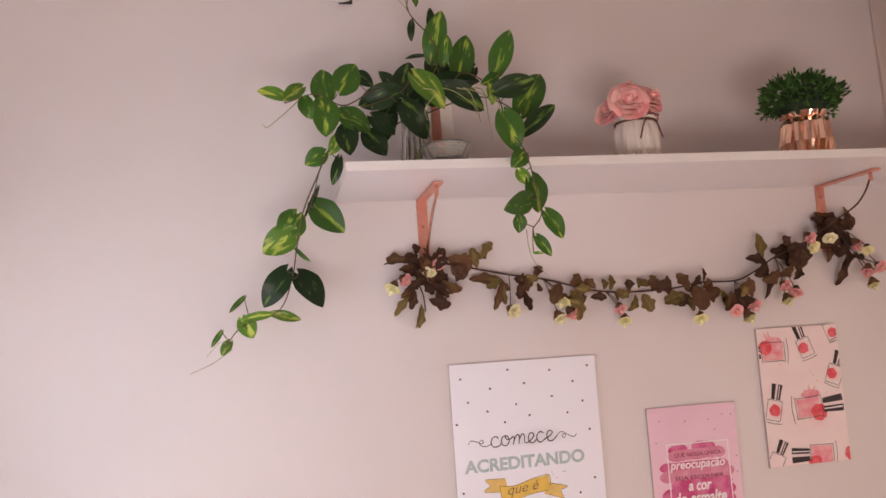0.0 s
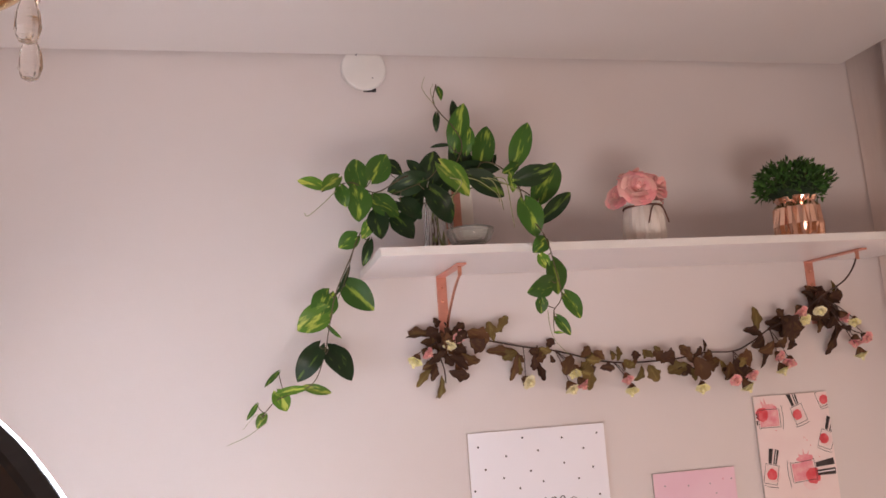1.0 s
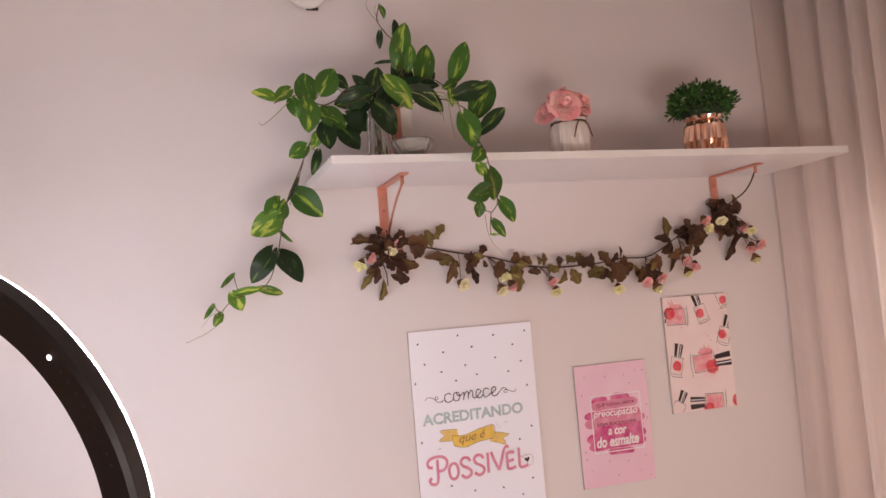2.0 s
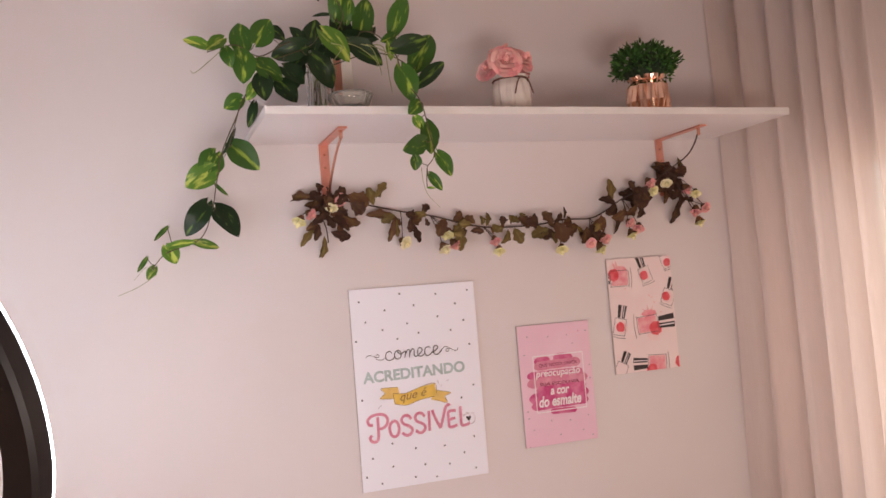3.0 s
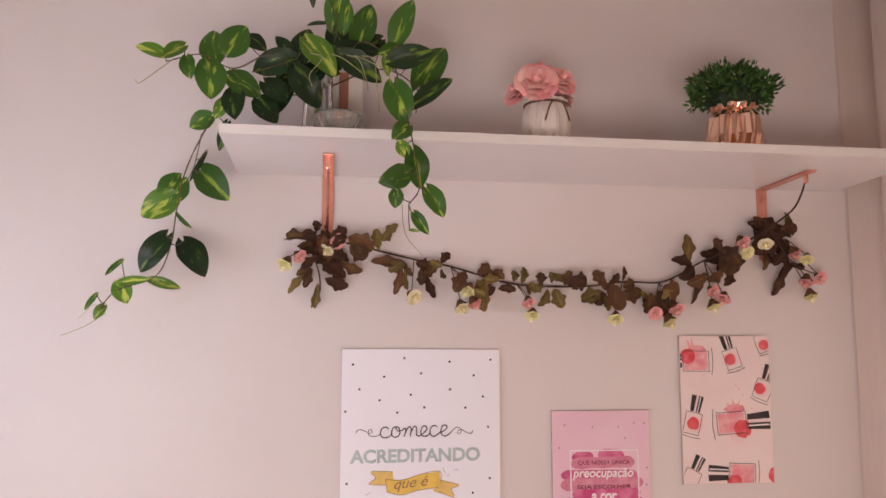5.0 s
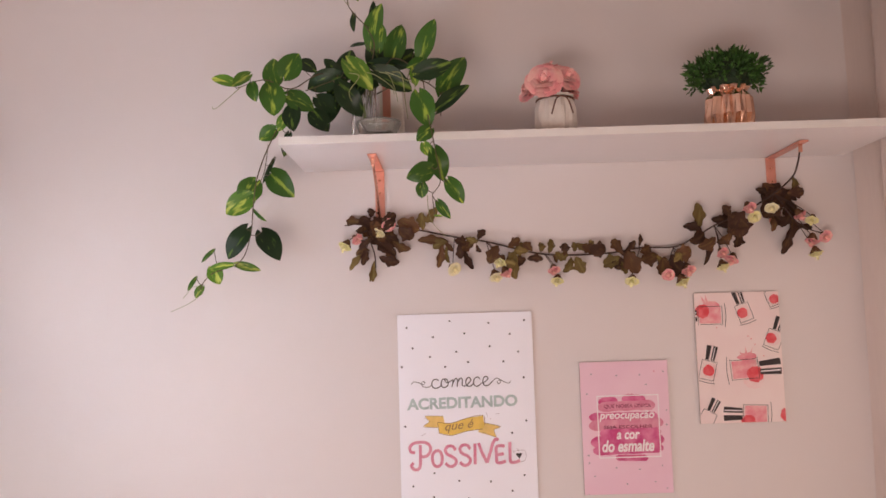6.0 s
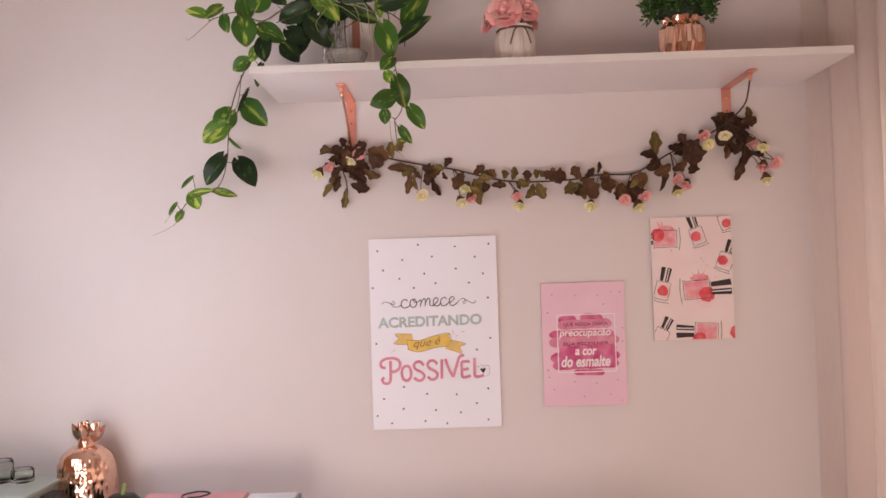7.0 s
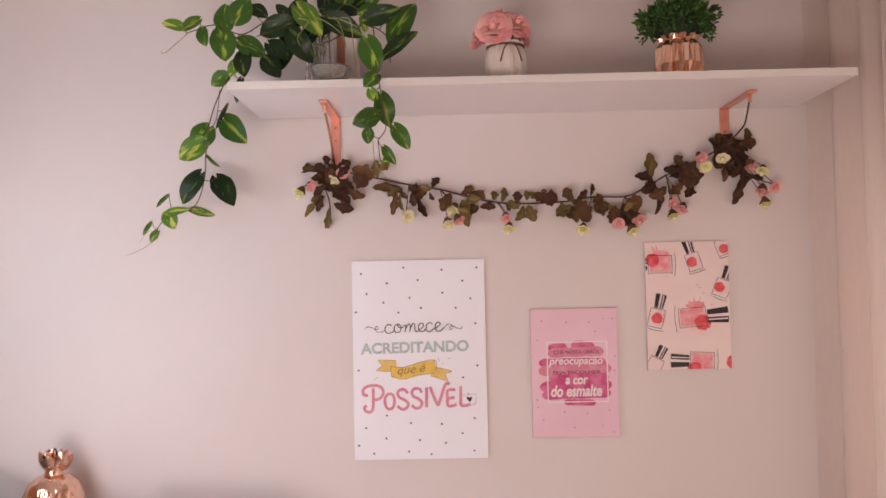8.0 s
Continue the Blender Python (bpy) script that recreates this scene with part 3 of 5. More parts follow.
pr.shape("ribbon", [[(178 * U, pr.h - 510 * V), (240 * U, pr.h - 515 * V), (320 * U, pr.h - 493 * V), (390 * U, pr.h - 484 * V), (396 * U, pr.h - 530 * V), (385 * U, pr.h - 546 * V), (310 * U, pr.h - 555 * V), (240 * U, pr.h - 572 * V), (185 * U, pr.h - 560 * V)]], INK_YELLOW, 2, "yellow ribbon banner")
pr.shape("ribbon_outline", stroke([(178 * U, pr.h - 510 * V), (240 * U, pr.h - 515 * V), (320 * U, pr.h - 493 * V), (390 * U, pr.h - 484 * V), (396 * U, pr.h - 530 * V)], 0.0012) + stroke([(185 * U, pr.h - 560 * V), (240 * U, pr.h - 572 * V), (310 * U, pr.h - 555 * V), (385 * U, pr.h - 546 * V)], 0.0012) + stroke([(178 * U, pr.h - 510 * V), (181 * U, pr.h - 535 * V), (185 * U, pr.h - 560 * V)], 0.0012), INK_BROWN, 3)
for tail in ([(205, 482), (120, 480), (140, 505), (112, 528), (178, 534)], [(396, 518), (470, 538), (438, 552), (448, 585), (385, 562)]):
    pr.shape("ribbon_outline", stroke([(a * U, pr.h - b * V) for a, b in tail], 0.0010, 3), INK_BROWN, 1.6)
pr.letters("word", "que é", 212 * U, 345 * U, pr.h - 556 * V, pr.h - 506 * V, INK_BROWN, 5, shear=0.3, weight=0.0, tilt=0.10)
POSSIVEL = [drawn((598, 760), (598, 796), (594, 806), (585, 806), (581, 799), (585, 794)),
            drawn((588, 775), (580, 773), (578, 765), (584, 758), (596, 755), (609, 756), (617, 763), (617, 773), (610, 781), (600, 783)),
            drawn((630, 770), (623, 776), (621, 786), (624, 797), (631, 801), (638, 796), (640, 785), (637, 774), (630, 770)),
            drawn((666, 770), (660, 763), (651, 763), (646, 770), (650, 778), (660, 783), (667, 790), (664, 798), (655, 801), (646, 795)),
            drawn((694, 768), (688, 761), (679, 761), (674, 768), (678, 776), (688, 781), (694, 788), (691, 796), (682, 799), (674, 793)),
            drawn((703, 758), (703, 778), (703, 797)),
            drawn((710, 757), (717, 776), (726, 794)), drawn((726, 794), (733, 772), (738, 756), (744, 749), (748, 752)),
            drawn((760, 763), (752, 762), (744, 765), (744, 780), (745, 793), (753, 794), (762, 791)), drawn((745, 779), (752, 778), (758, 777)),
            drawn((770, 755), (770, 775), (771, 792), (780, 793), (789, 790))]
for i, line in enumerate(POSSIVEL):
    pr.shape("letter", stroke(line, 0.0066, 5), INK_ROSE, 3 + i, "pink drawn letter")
for a, b, c, d in ((405, 470, 413, 492), (450, 478, 468, 476), (420, 500, 430, 497), (100, 572, 120, 560), (540, 640, 552, 655), (520, 650, 530, 662)):
    pr.shape("tick", stroke([(a * U, pr.h - b * V), (c * U, pr.h - d * V)], 0.001, 2), INK_GREY, 1)
pr.shape("card_outline", stroke([(523 * U, pr.h - 655 * V), (578 * U, pr.h - 650 * V), (580 * U, pr.h - 695 * V), (545 * U, pr.h - 705 * V)], 0.001, 2), INK_GREY, 1)
pr.shape("heart", [[(552 * U, pr.h - 688 * V), (536 * U, pr.h - 668 * V), (543 * U, pr.h - 660 * V), (550 * U, pr.h - 667 * V), (557 * U, pr.h - 660 * V), (565 * U, pr.h - 666 * V)]], INK_BLACK, 5)

# pink print with magenta brush strokes
pr = Print(0.7545, 0.953, 1.099, 1.393, PAPER_PINK, "small pink print with magenta brush strokes and white script")
U, V = pr.w / 357, pr.h / 528


def at(a, b):
    return a * U, pr.h - b * V


for i, (a0, a1, b, hh, lighter) in enumerate(((70, 150, 160, 34, 0), (165, 262, 155, 40, 0), (66, 300, 182, 40, 1), (30, 308, 222, 34, 0), (28, 330, 252, 44, 1), (70, 318, 285, 34, 0), (32, 330, 318, 46, 0), (40, 325, 352, 40, 0), (130, 262, 386, 26, 0))):
    pr.shape("brush_stroke", [brush(a0 * U, a1 * U, pr.h - b * V, hh * V, i)], (INK_ROSE if lighter else INK_MAGENTA), 1 + i % 3)
pr.shape("square_outline", stroke([at(66, 138), at(312, 138)], 0.0024, 2) + stroke([at(312, 137), at(312, 384)], 0.0024, 2) + stroke([at(313, 383), at(66, 383)], 0.0024, 2) + stroke([at(66, 384), at(66, 137)], 0.0024, 2), INK_WHITE, 4)
pr.letters("line", "QUE NOSSA ÚNICA", 92 * U, 282 * U, pr.h - 189 * V, pr.h - 169 * V, INK_WINE, 5, weight=0.01)
pr.letters("word", "preocupação", 72 * U, 294 * U, pr.h - 240 * V, pr.h - 200 * V, INK_WHITE, 5, shear=0.2, weight=0.022)
pr.letters("line", "SEJA ESCOLHER", 88 * U, 284 * U, pr.h - 273 * V, pr.h - 256 * V, INK_WINE, 5, weight=0.01)
pr.letters("line", "a cor", 138 * U, 232 * U, pr.h - 312 * V, pr.h - 284 * V, INK_WHITE, 5, shear=0.2, weight=0.03)
pr.letters("line", "do esmalte", 78 * U, 288 * U, pr.h - 362 * V, pr.h - 314 * V, INK_WHITE, 5, shear=0.2, weight=0.03)
for a, b in ((46, 50), (148, 57), (242, 57), (301, 44), (338, 46), (26, 128), (266, 96), (22, 372), (24, 402), (44, 454), (132, 424), (226, 432), (316, 420), (172, 488), (286, 482), (332, 508), (18, 526), (344, 200), (342, 258)):
    pr.shape("speck", [ragged(a * U, pr.h - b * V, 0.0022, 0.0018, a, 8, 0.3)], INK_ROSE if a % 2 else INK_GREY, 1)

# blush print with drawn nail-varnish bottles
pr = Print(1.021, 1.213, 1.248, 1.541, PAPER_BLUSH, "small blush print with painted red nail-varnish bottles")
U, V = pr.w / 343, pr.h / 528


def varnish(a, b, turn, size, cap=True, blob=(0, 0), fill=True, splash=False, wide=1.0):
    """A sketched bottle: a at its middle, cap pointing along turn degrees."""
    size = size * 1.15
    ca, sa = math.cos(radians(turn)), math.sin(radians(turn))

    def q(x, y):
        return (a + size * (x * ca - y * sa)) * U, pr.h - (b - size * (x * sa + y * ca)) * V

    body = [(-0.5, -0.36), (-0.42, -0.44 * wide), (0.42, -0.44 * wide), (0.5, -0.34), (0.5, 0.34), (0.42, 0.44 * wide), (-0.42, 0.44 * wide), (-0.5, 0.36)]
    if fill:
        pr.shape("varnish_wash", [[q(x * 0.9, y * 0.9) for x, y in body]], WASH_PINK, 2, "watery pink bottle body")
    pr.shape("varnish_halo", [ragged(*q(blob[0] * 0.8, blob[1] - 0.12), 0.40 * size * U, 0.40 * size * V, int(a + b) + 1, 24, 0.07)], WASH_PALE, 0.5, "pale pink watercolour bloom")
    pr.shape("varnish_blot", [ragged(*q(*blob), 0.30 * size * U, 0.30 * size * V, int(a + b), 20, 0.10)], WASH_RED, 3, "red varnish blot")
    pr.shape("bottle_outline", stroke([q(*p) for p in body + body[:1]], 0.0011, 2) + stroke([q(-0.62, -0.5), q(-0.66, 0), q(-0.6, 0.5)], 0.0012, 3), INK_BLACK, 4)
    if cap:
        pr.shape("cap", [[q(0.55, -0.24), q(1.32, -0.30), q(1.34, -0.06), q(0.55, -0.04)], [q(0.55, 0.06), q(1.34, 0.06), q(1.32, 0.30), q(0.55, 0.24)]], INK_BLACK, 4, "black striped cap")
        pr.shape("cap_stripe", [[q(0.57, -0.15), q(1.30, -0.17), q(1.30, -0.12), q(0.57, -0.11)]], INK_WHITE, 5)
    if splash:
        for k in range(5):
            x = -0.35 + 0.16 * k
            pr.shape("splash", [[q(x - 0.05, 0.4), q(x + 0.05, 0.4), q(x + 0.10 * (k - 2), 0.72 + 0.3 * (k % 2))]], WASH_PINK, 1)
        pr.shape("splash", [ragged(*q(0, 0.5), 0.36 * size * U, 0.16 * size * V, 3, 20, 0.3)], WASH_PINK, 1)


varnish(62, 92, 180, 84, blob=(0.32, -0.18), splash=False, wide=0.85)
pr.shape("splash", [ragged(70 * U, pr.h - 50 * V, 34 * U, 16 * V, 9, 20, 0.25), [at(28, 12), at(52, 44), at(38, 50)], [at(45, 6), at(60, 44), at(48, 46)], [at(66, 30), at(62, 52), at(54, 48)]], WASH_PINK, 1.4, "pink splash")
varnish(200, 84, 108, 62, blob=(0.0, 0.1), fill=False, wide=0.9)
varnish(322, 26, 110, 56, cap=False, blob=(-0.1, 0.0), fill=False)
varnish(312, 196, 68, 62, blob=(0.0, 0.15), fill=False)
varnish(40, 314, 76, 66, blob=(0.0, -0.05), fill=False, wide=0.9)
varnish(188, 314, 4, 96, blob=(0.36, -0.22), wide=0.8)
pr.shape("splash", [ragged(200 * U, pr.h - 264 * V, 36 * U, 18 * V, 5, 20, 0.25), [at(196, 222), at(206, 262), at(192, 262)], [at(226, 226), at(216, 262), at(206, 262)], [at(172, 240), at(190, 264), at(180, 268)]], WASH_PINK, 1.4, "pink splash")
varnish(26, 510, 62, 58, blob=(9, 9), fill=False)
varnish(222, 494, 178, 84, blob=(0.30, 0.34), wide=0.85)
pr.shape("varnish_blot", [ragged(338 * U, pr.h - 500 * V, 16 * U, 28 * V, 21, 18, 0.15)], WASH_RED, 2, "red varnish blot")
for a, b in ((210, 180), (222, 192), (268, 262), (236, 214), (86, 142)):
    pr.shape("speck", [disc(a * U, pr.h - b * V, 0.0013, 7)], WASH_RED, 1)

# ---- trailing ivy ----


def leaf_mesh(name, lobes, curl, fold, tip):
    """A unit leaf: x from the stalk (0) to the tip (1), y half a unit to each side, gently folded and curled."""
    bm = bmesh.new()
    n, cols = (18 if lobes else 14), 6
    grid = []
    for i in range(n + 1):
        x = i / n
        if lobes:
            h = 0.5 * math.sin(math.pi * min(1, 0.03 + 0.95 * x ** 1.15)) ** 0.8 * (1 - 0.30 * (0.5 + 0.5 * math.cos(2 * math.pi * (x * 2.6 + 0.1))))
        else:
            h = 0.5 * ((x + 0.004) / 0.32) ** 0.42 * (1.08 - 0.08 * x / 0.32) if x < 0.32 else 0.5 * (1 - ((x - 0.32) / 0.68) ** (1.5 + tip)) ** 0.84
        row = []
        for c in range(-cols // 2, cols // 2 + 1):
            s = c / (cols / 2)
            back = -0.15 * (abs(s) ** 1.3) * math.exp(-6 * x) if not lobes else 0.10 * abs(s) * x * (1 - x)
            row.append(bm.verts.new((x + back, h * s, -curl * (x - 0.4) ** 2 + fold * abs(s) * h - 0.12 * (s * h) ** 2 + 0.015 * math.sin(9 * x + 4 * s) * abs(s))))
        grid.append(row)
    for lo, hi in zip(grid, grid[1:]):
        for a in range(cols):
            bm.faces.new((lo[a], lo[a + 1], hi[a + 1], hi[a]))
    return bm


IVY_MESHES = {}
for kind, material in (("dark_green", IVY_DARK), ("grown", IVY_MID), ("young", IVY_PALE)):
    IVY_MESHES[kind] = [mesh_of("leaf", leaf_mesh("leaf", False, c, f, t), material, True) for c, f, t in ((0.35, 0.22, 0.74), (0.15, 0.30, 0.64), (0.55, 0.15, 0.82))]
rng = random.Random(11)
ivy = thing("ivy_plant", 0.28, 1.79, SZ, "artificial variegated ivy trailing from a glass vase over the shelf edge", "plant")
LEAVES = []


def leaf(x, y, z, angle, length, width, tone, owner=None, meshes=None):
    """A leaf whose stalk ends at (x, y, z), pointing at an angle in the wall's plane, tilted a little out of it."""
    a = radians(angle)
    m = Matrix(((math.cos(a), -math.sin(a), 0, x), (0, 0, -1, y), (math.sin(a), math.cos(a), 0, z), (0, 0, 0, 1)))
    lean = rng.uniform(-20, 20)
    nod = rng.uniform(-14, 12)
    m = m @ pose(0, 0, 0, lean, nod, 0) @ Matrix.Diagonal((length * 0.95, width * 1.05, length * 0.9, 1))
    pool = IVY_MESHES["dark_green" if tone < 0.3 else "young" if tone > 0.75 else "grown"]
    LEAVES.append((x, y, z))
    return hang(new("leaf", rng.choice(pool)), ivy, m)


# strand over the end of the shelf
leaf(0.112, 1.690, 1.907, -150, 0.044, 0.034, 0.45)
leaf(0.138, 1.700, 1.899, -106, 0.054, 0.020, 0.1)
leaf(0.099, 1.730, 1.851, -116, 0.062, 0.009, 0.1)
leaf(0.091, 1.735, 1.822, -47, 0.080, 0.051, 0.62)
leaf(0.060, 1.728, 1.805, -121, 0.063, 0.051, 0.7)
leaf(0.052, 1.722, 1.770, -149, 0.070, 0.051, 0.85)
leaf(0.053, 1.735, 1.743, -46, 0.039, 0.008, 0.5)
leaf(0.036, 1.738, 1.705, -125, 0.082, 0.043, 0.1)
leaf(0.058, 1.790, 1.703, -56, 0.082, 0.049, 0.15)
leaf(0.003, 1.748, 1.628, -174, 0.057, 0.016, 0.85)
leaf(0.009, 1.760, 1.630, -15, 0.056, 0.019, 0.8)
leaf(-0.045, 1.765, 1.625, -64, 0.043, 0.034, 0.9)
leaf(-0.041, 1.765, 1.662, -136, 0.040, 0.010, 0.6)
leaf(-0.083, 1.775, 1.604, -125, 0.036, 0.010, 0.7)
leaf(-0.069, 1.775, 1.585, -123, 0.031, 0.019, 0.85)
# strand hanging in front of the shelf
leaf(0.441, 1.556, 1.867, -138, 0.039, 0.030, 0.4)
leaf(0.426, 1.552, 1.837, -65, 0.031, 0.022, 0.85)
leaf(0.448, 1.548, 1.824, -77, 0.067, 0.039, 0.7)
leaf(0.441, 1.543, 1.787, -156, 0.056, 0.038, 0.5)
leaf(0.421, 1.552, 1.759, -93, 0.031, 0.024, 0.5)
leaf(0.471, 1.562, 1.766, -58, 0.058, 0.032, 0.4)
leaf(0.450, 1.560, 1.724, -57, 0.044, 0.020, 0.45)
leaf(0.443, 1.560, 1.696, -6, 0.018, 0.005, 0.85)
# crown over the vase
leaf(0.046, 1.612, 1.985, 166, 0.050, 0.024, 1)
leaf(0.075, 1.615, 2.003, -142, 0.046, 0.027, 0.95)
leaf(0.077, 1.620, 1.987, -77, 0.042, 0.027, 0.75)
leaf(0.117, 1.660, 1.994, 97, 0.062, 0.045, 0.6)
leaf(0.140, 1.645, 2.006, 56, 0.060, 0.048, 0.4)
leaf(0.169, 1.668, 2.043, -31, 0.043, 0.031, 0.15)
leaf(0.111, 1.645, 1.989, -83, 0.066, 0.053, 0.5)
leaf(0.142, 1.665, 1.972, -28, 0.066, 0.042, 0.6)
leaf(0.246, 1.675, 2.015, -162, 0.079, 0.045, 0.1)
leaf(0.248, 1.690, 2.020, 132, 0.049, 0.025, 0.2)
leaf(0.258, 1.690, 2.013, 76, 0.066, 0.044, 0.22)
leaf(0.272, 1.630, 2.031, -51, 0.086, 0.046, 0.78)
leaf(0.316, 1.685, 2.078, 78, 0.100, 0.043, 0.4)
leaf(0.324, 1.700, 2.129, 92, 0.058, 0.018, 0.1)
leaf(0.334, 1.670, 2.064, 78, 0.057, 0.025, 0.5)
leaf(0.360, 1.675, 2.040, 74, 0.089, 0.045, 0.45)
leaf(0.423, 1.640, 2.035, 70, 0.089, 0.041, 0.35)
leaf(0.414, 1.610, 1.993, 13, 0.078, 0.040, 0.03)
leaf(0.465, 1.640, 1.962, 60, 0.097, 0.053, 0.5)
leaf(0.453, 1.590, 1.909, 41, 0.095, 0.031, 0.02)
leaf(0.418, 1.588, 1.947, -75, 0.077, 0.048, 0.65)
leaf(0.424, 1.635, 2.028, -153, 0.037, 0.021, 0.75)
leaf(0.408, 1.628, 2.009, -85, 0.039, 0.021, 0.9)
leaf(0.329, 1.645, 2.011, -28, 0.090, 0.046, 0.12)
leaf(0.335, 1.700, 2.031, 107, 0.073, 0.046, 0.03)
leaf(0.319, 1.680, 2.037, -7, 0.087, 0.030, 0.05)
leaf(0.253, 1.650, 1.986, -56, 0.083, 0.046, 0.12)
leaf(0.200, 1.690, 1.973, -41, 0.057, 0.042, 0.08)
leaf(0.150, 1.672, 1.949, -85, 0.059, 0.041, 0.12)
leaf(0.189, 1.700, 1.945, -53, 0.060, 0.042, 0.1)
leaf(0.138, 1.670, 1.932, -117, 0.041, 0.024, 0.9)
leaf(0.287, 1.680, 2.201, -80, 0.031, 0.015, 0.3)
leaf(0.282, 1.680, 2.147, -95, 0.039, 0.014, 0.15)
leaf(0.305, 1.690, 2.086, -177, 0.040, 0.008, 0.1)
# near-black leaves at the back put the crown's inner shade into their colour
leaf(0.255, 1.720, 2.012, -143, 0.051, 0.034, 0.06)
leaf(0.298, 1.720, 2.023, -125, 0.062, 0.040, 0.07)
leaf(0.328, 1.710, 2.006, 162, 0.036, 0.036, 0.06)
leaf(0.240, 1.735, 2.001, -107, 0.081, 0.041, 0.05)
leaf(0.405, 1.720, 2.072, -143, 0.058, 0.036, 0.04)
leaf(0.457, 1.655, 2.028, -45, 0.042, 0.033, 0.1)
VASE = (0.292, 1.775)
STEM_POINTS = []


def runner(points, radius=0.0016, material=IVY_STEM, name="stem"):
    """A thin stem; above the shelf it runs behind the leaves."""
    points = [(x, y + (0.045 if material is IVY_STEM and 1.90 < z < 2.018 else 0.0), z) for x, y, z in points]
    if material is IVY_STEM:
        STEM_POINTS.extend(smooth_path(points, 8))
    part(name, tube(points, radius, sides=5, taper=0.6), material, ivy, smooth=True)


runner([(0.292, 1.775, 2.02), (0.275, 1.76, 2.0), (0.22, 1.68, 2.02), (0.15, 1.62, 1.985), (0.10, 1.60, 2.0), (0.045, 1.585, 1.98)])
runner([(0.292, 1.775, 2.02), (0.26, 1.75, 1.985), (0.18, 1.67, 1.965), (0.125, 1.65, 1.92), (0.095, 1.68, 1.86), (0.068, 1.70, 1.80), (0.055, 1.72, 1.74), (0.045, 1.74, 1.69), (0.02, 1.75, 1.635), (-0.045, 1.76, 1.61), (-0.075, 1.77, 1.58)])
runner([(0.10, 1.67, 1.87), (0.085, 1.70, 1.82), (0.072, 1.70, 1.79)], 0.001)
runner([(0.292, 1.775, 2.02), (0.30, 1.76, 2.0), (0.36, 1.66, 2.04), (0.42, 1.60, 2.0), (0.43, 1.57, 1.93), (0.44, 1.555, 1.87), (0.45, 1.545, 1.81), (0.456, 1.542, 1.76), (0.44, 1.545, 1.735)])
runner([(0.292, 1.775, 2.02), (0.30, 1.74, 2.02), (0.325, 1.67, 2.07), (0.31, 1.66, 2.11), (0.285, 1.66, 2.14), (0.272, 1.66, 2.165), (0.28, 1.66, 2.20)])
runner([(0.292, 1.775, 2.02), (0.27, 1.72, 2.02), (0.25, 1.64, 2.01), (0.18, 1.62, 1.98)])
runner([(0.30, 1.76, 2.0), (0.40, 1.66, 2.01), (0.46, 1.60, 1.96), (0.46, 1.59, 1.91)])
# thin pale tendrils
runner([(-0.066, 1.77, 1.57), (-0.10, 1.775, 1.548), (-0.14, 1.78, 1.532)], 0.0008, TENDRIL, "tendril")
runner([(-0.07, 1.77, 1.575), (-0.085, 1.77, 1.585), (-0.11, 1.77, 1.56)], 0.0006, TENDRIL, "tendril")
runner([(0.066, 1.585, 1.97), (0.04, 1.58, 1.945), (0.015, 1.58, 1.925), (0.008, 1.58, 1.930)], 0.0009, TENDRIL, "tendril")
runner([(0.43, 1.55, 1.735), (0.432, 1.55, 1.705), (0.44, 1.55, 1.68), (0.462, 1.55, 1.655)], 0.0007, TENDRIL, "tendril")
runner([(0.272, 1.66, 2.16), (0.252, 1.66, 2.19), (0.258, 1.66, 2.215)], 0.0007, TENDRIL, "tendril")
runner([(0.275, 1.66, 2.16), (0.268, 1.66, 2.185), (0.274, 1.66, 2.20)], 0.0007, TENDRIL, "tendril")
for x0, drop, sway in ((0.335, 0.040, 0.03), (0.36, 0.055, 0.012), (0.372, 0.03, 0.035), (0.385, 0.09, 0.006), (0.30, 0.05, -0.02)):
    runner([(x0 - 0.02, 1.60, 1.995), (x0, 1.592, 1.985), (x0 + sway, 1.59, 1.985 - drop * 0.6), (x0 + sway + 0.004, 1.59, 1.985 - drop)], 0.0011, TENDRIL, "tendril")

# each leaf's own stalk joins it to the nearest stem
for base in LEAVES:
    b = Vector(base)
    near = min(STEM_POINTS, key=lambda q: (q - b).length)
    if 0.006 < (near - b).length < 0.10:
        sag = (near + b) / 2 + Vector((0, 0.004, -0.004))
        part("leaf_stalk", tube([near, sag, b + Vector((0, 0.001, 0))], 0.0009, sides=5, per=4), IVY_STEM, ivy, smooth=True)

# clear vase that holds the ivy
vase = thing("glass_vase", VASE[0], VASE[1], SZ, "tall clear glass vase holding the ivy stems", "vase")
prof = [(0.0, 0.0), (0.026, 0.0), (0.030, 0.004), (0.031, 0.03), (0.027, 0.085), (0.025, 0.125), (0.027, 0.155), (0.030, 0.168), (0.0285, 0.1685), (0.0245, 0.155), (0.0228, 0.125), (0.0245, 0.085), (0.028, 0.03), (0.026, 0.014), (0.0, 0.012)]
part("glass", lathe(prof, 72, shape=lambda a, i: 1 + (0.035 if i < 6 else 0) * math.cos(12 * a)), GLASS, vase, smooth=True, m=pose(VASE[0], VASE[1], SZ))
part("rim", tube([(VASE[0] + 0.0293 * math.cos(2 * math.pi * k / 16), VASE[1] + 0.0293 * math.sin(2 * math.pi * k / 16), SZ + 0.1683) for k in range(17)], 0.0014, sides=6, per=3), GLASS, vase, smooth=True)
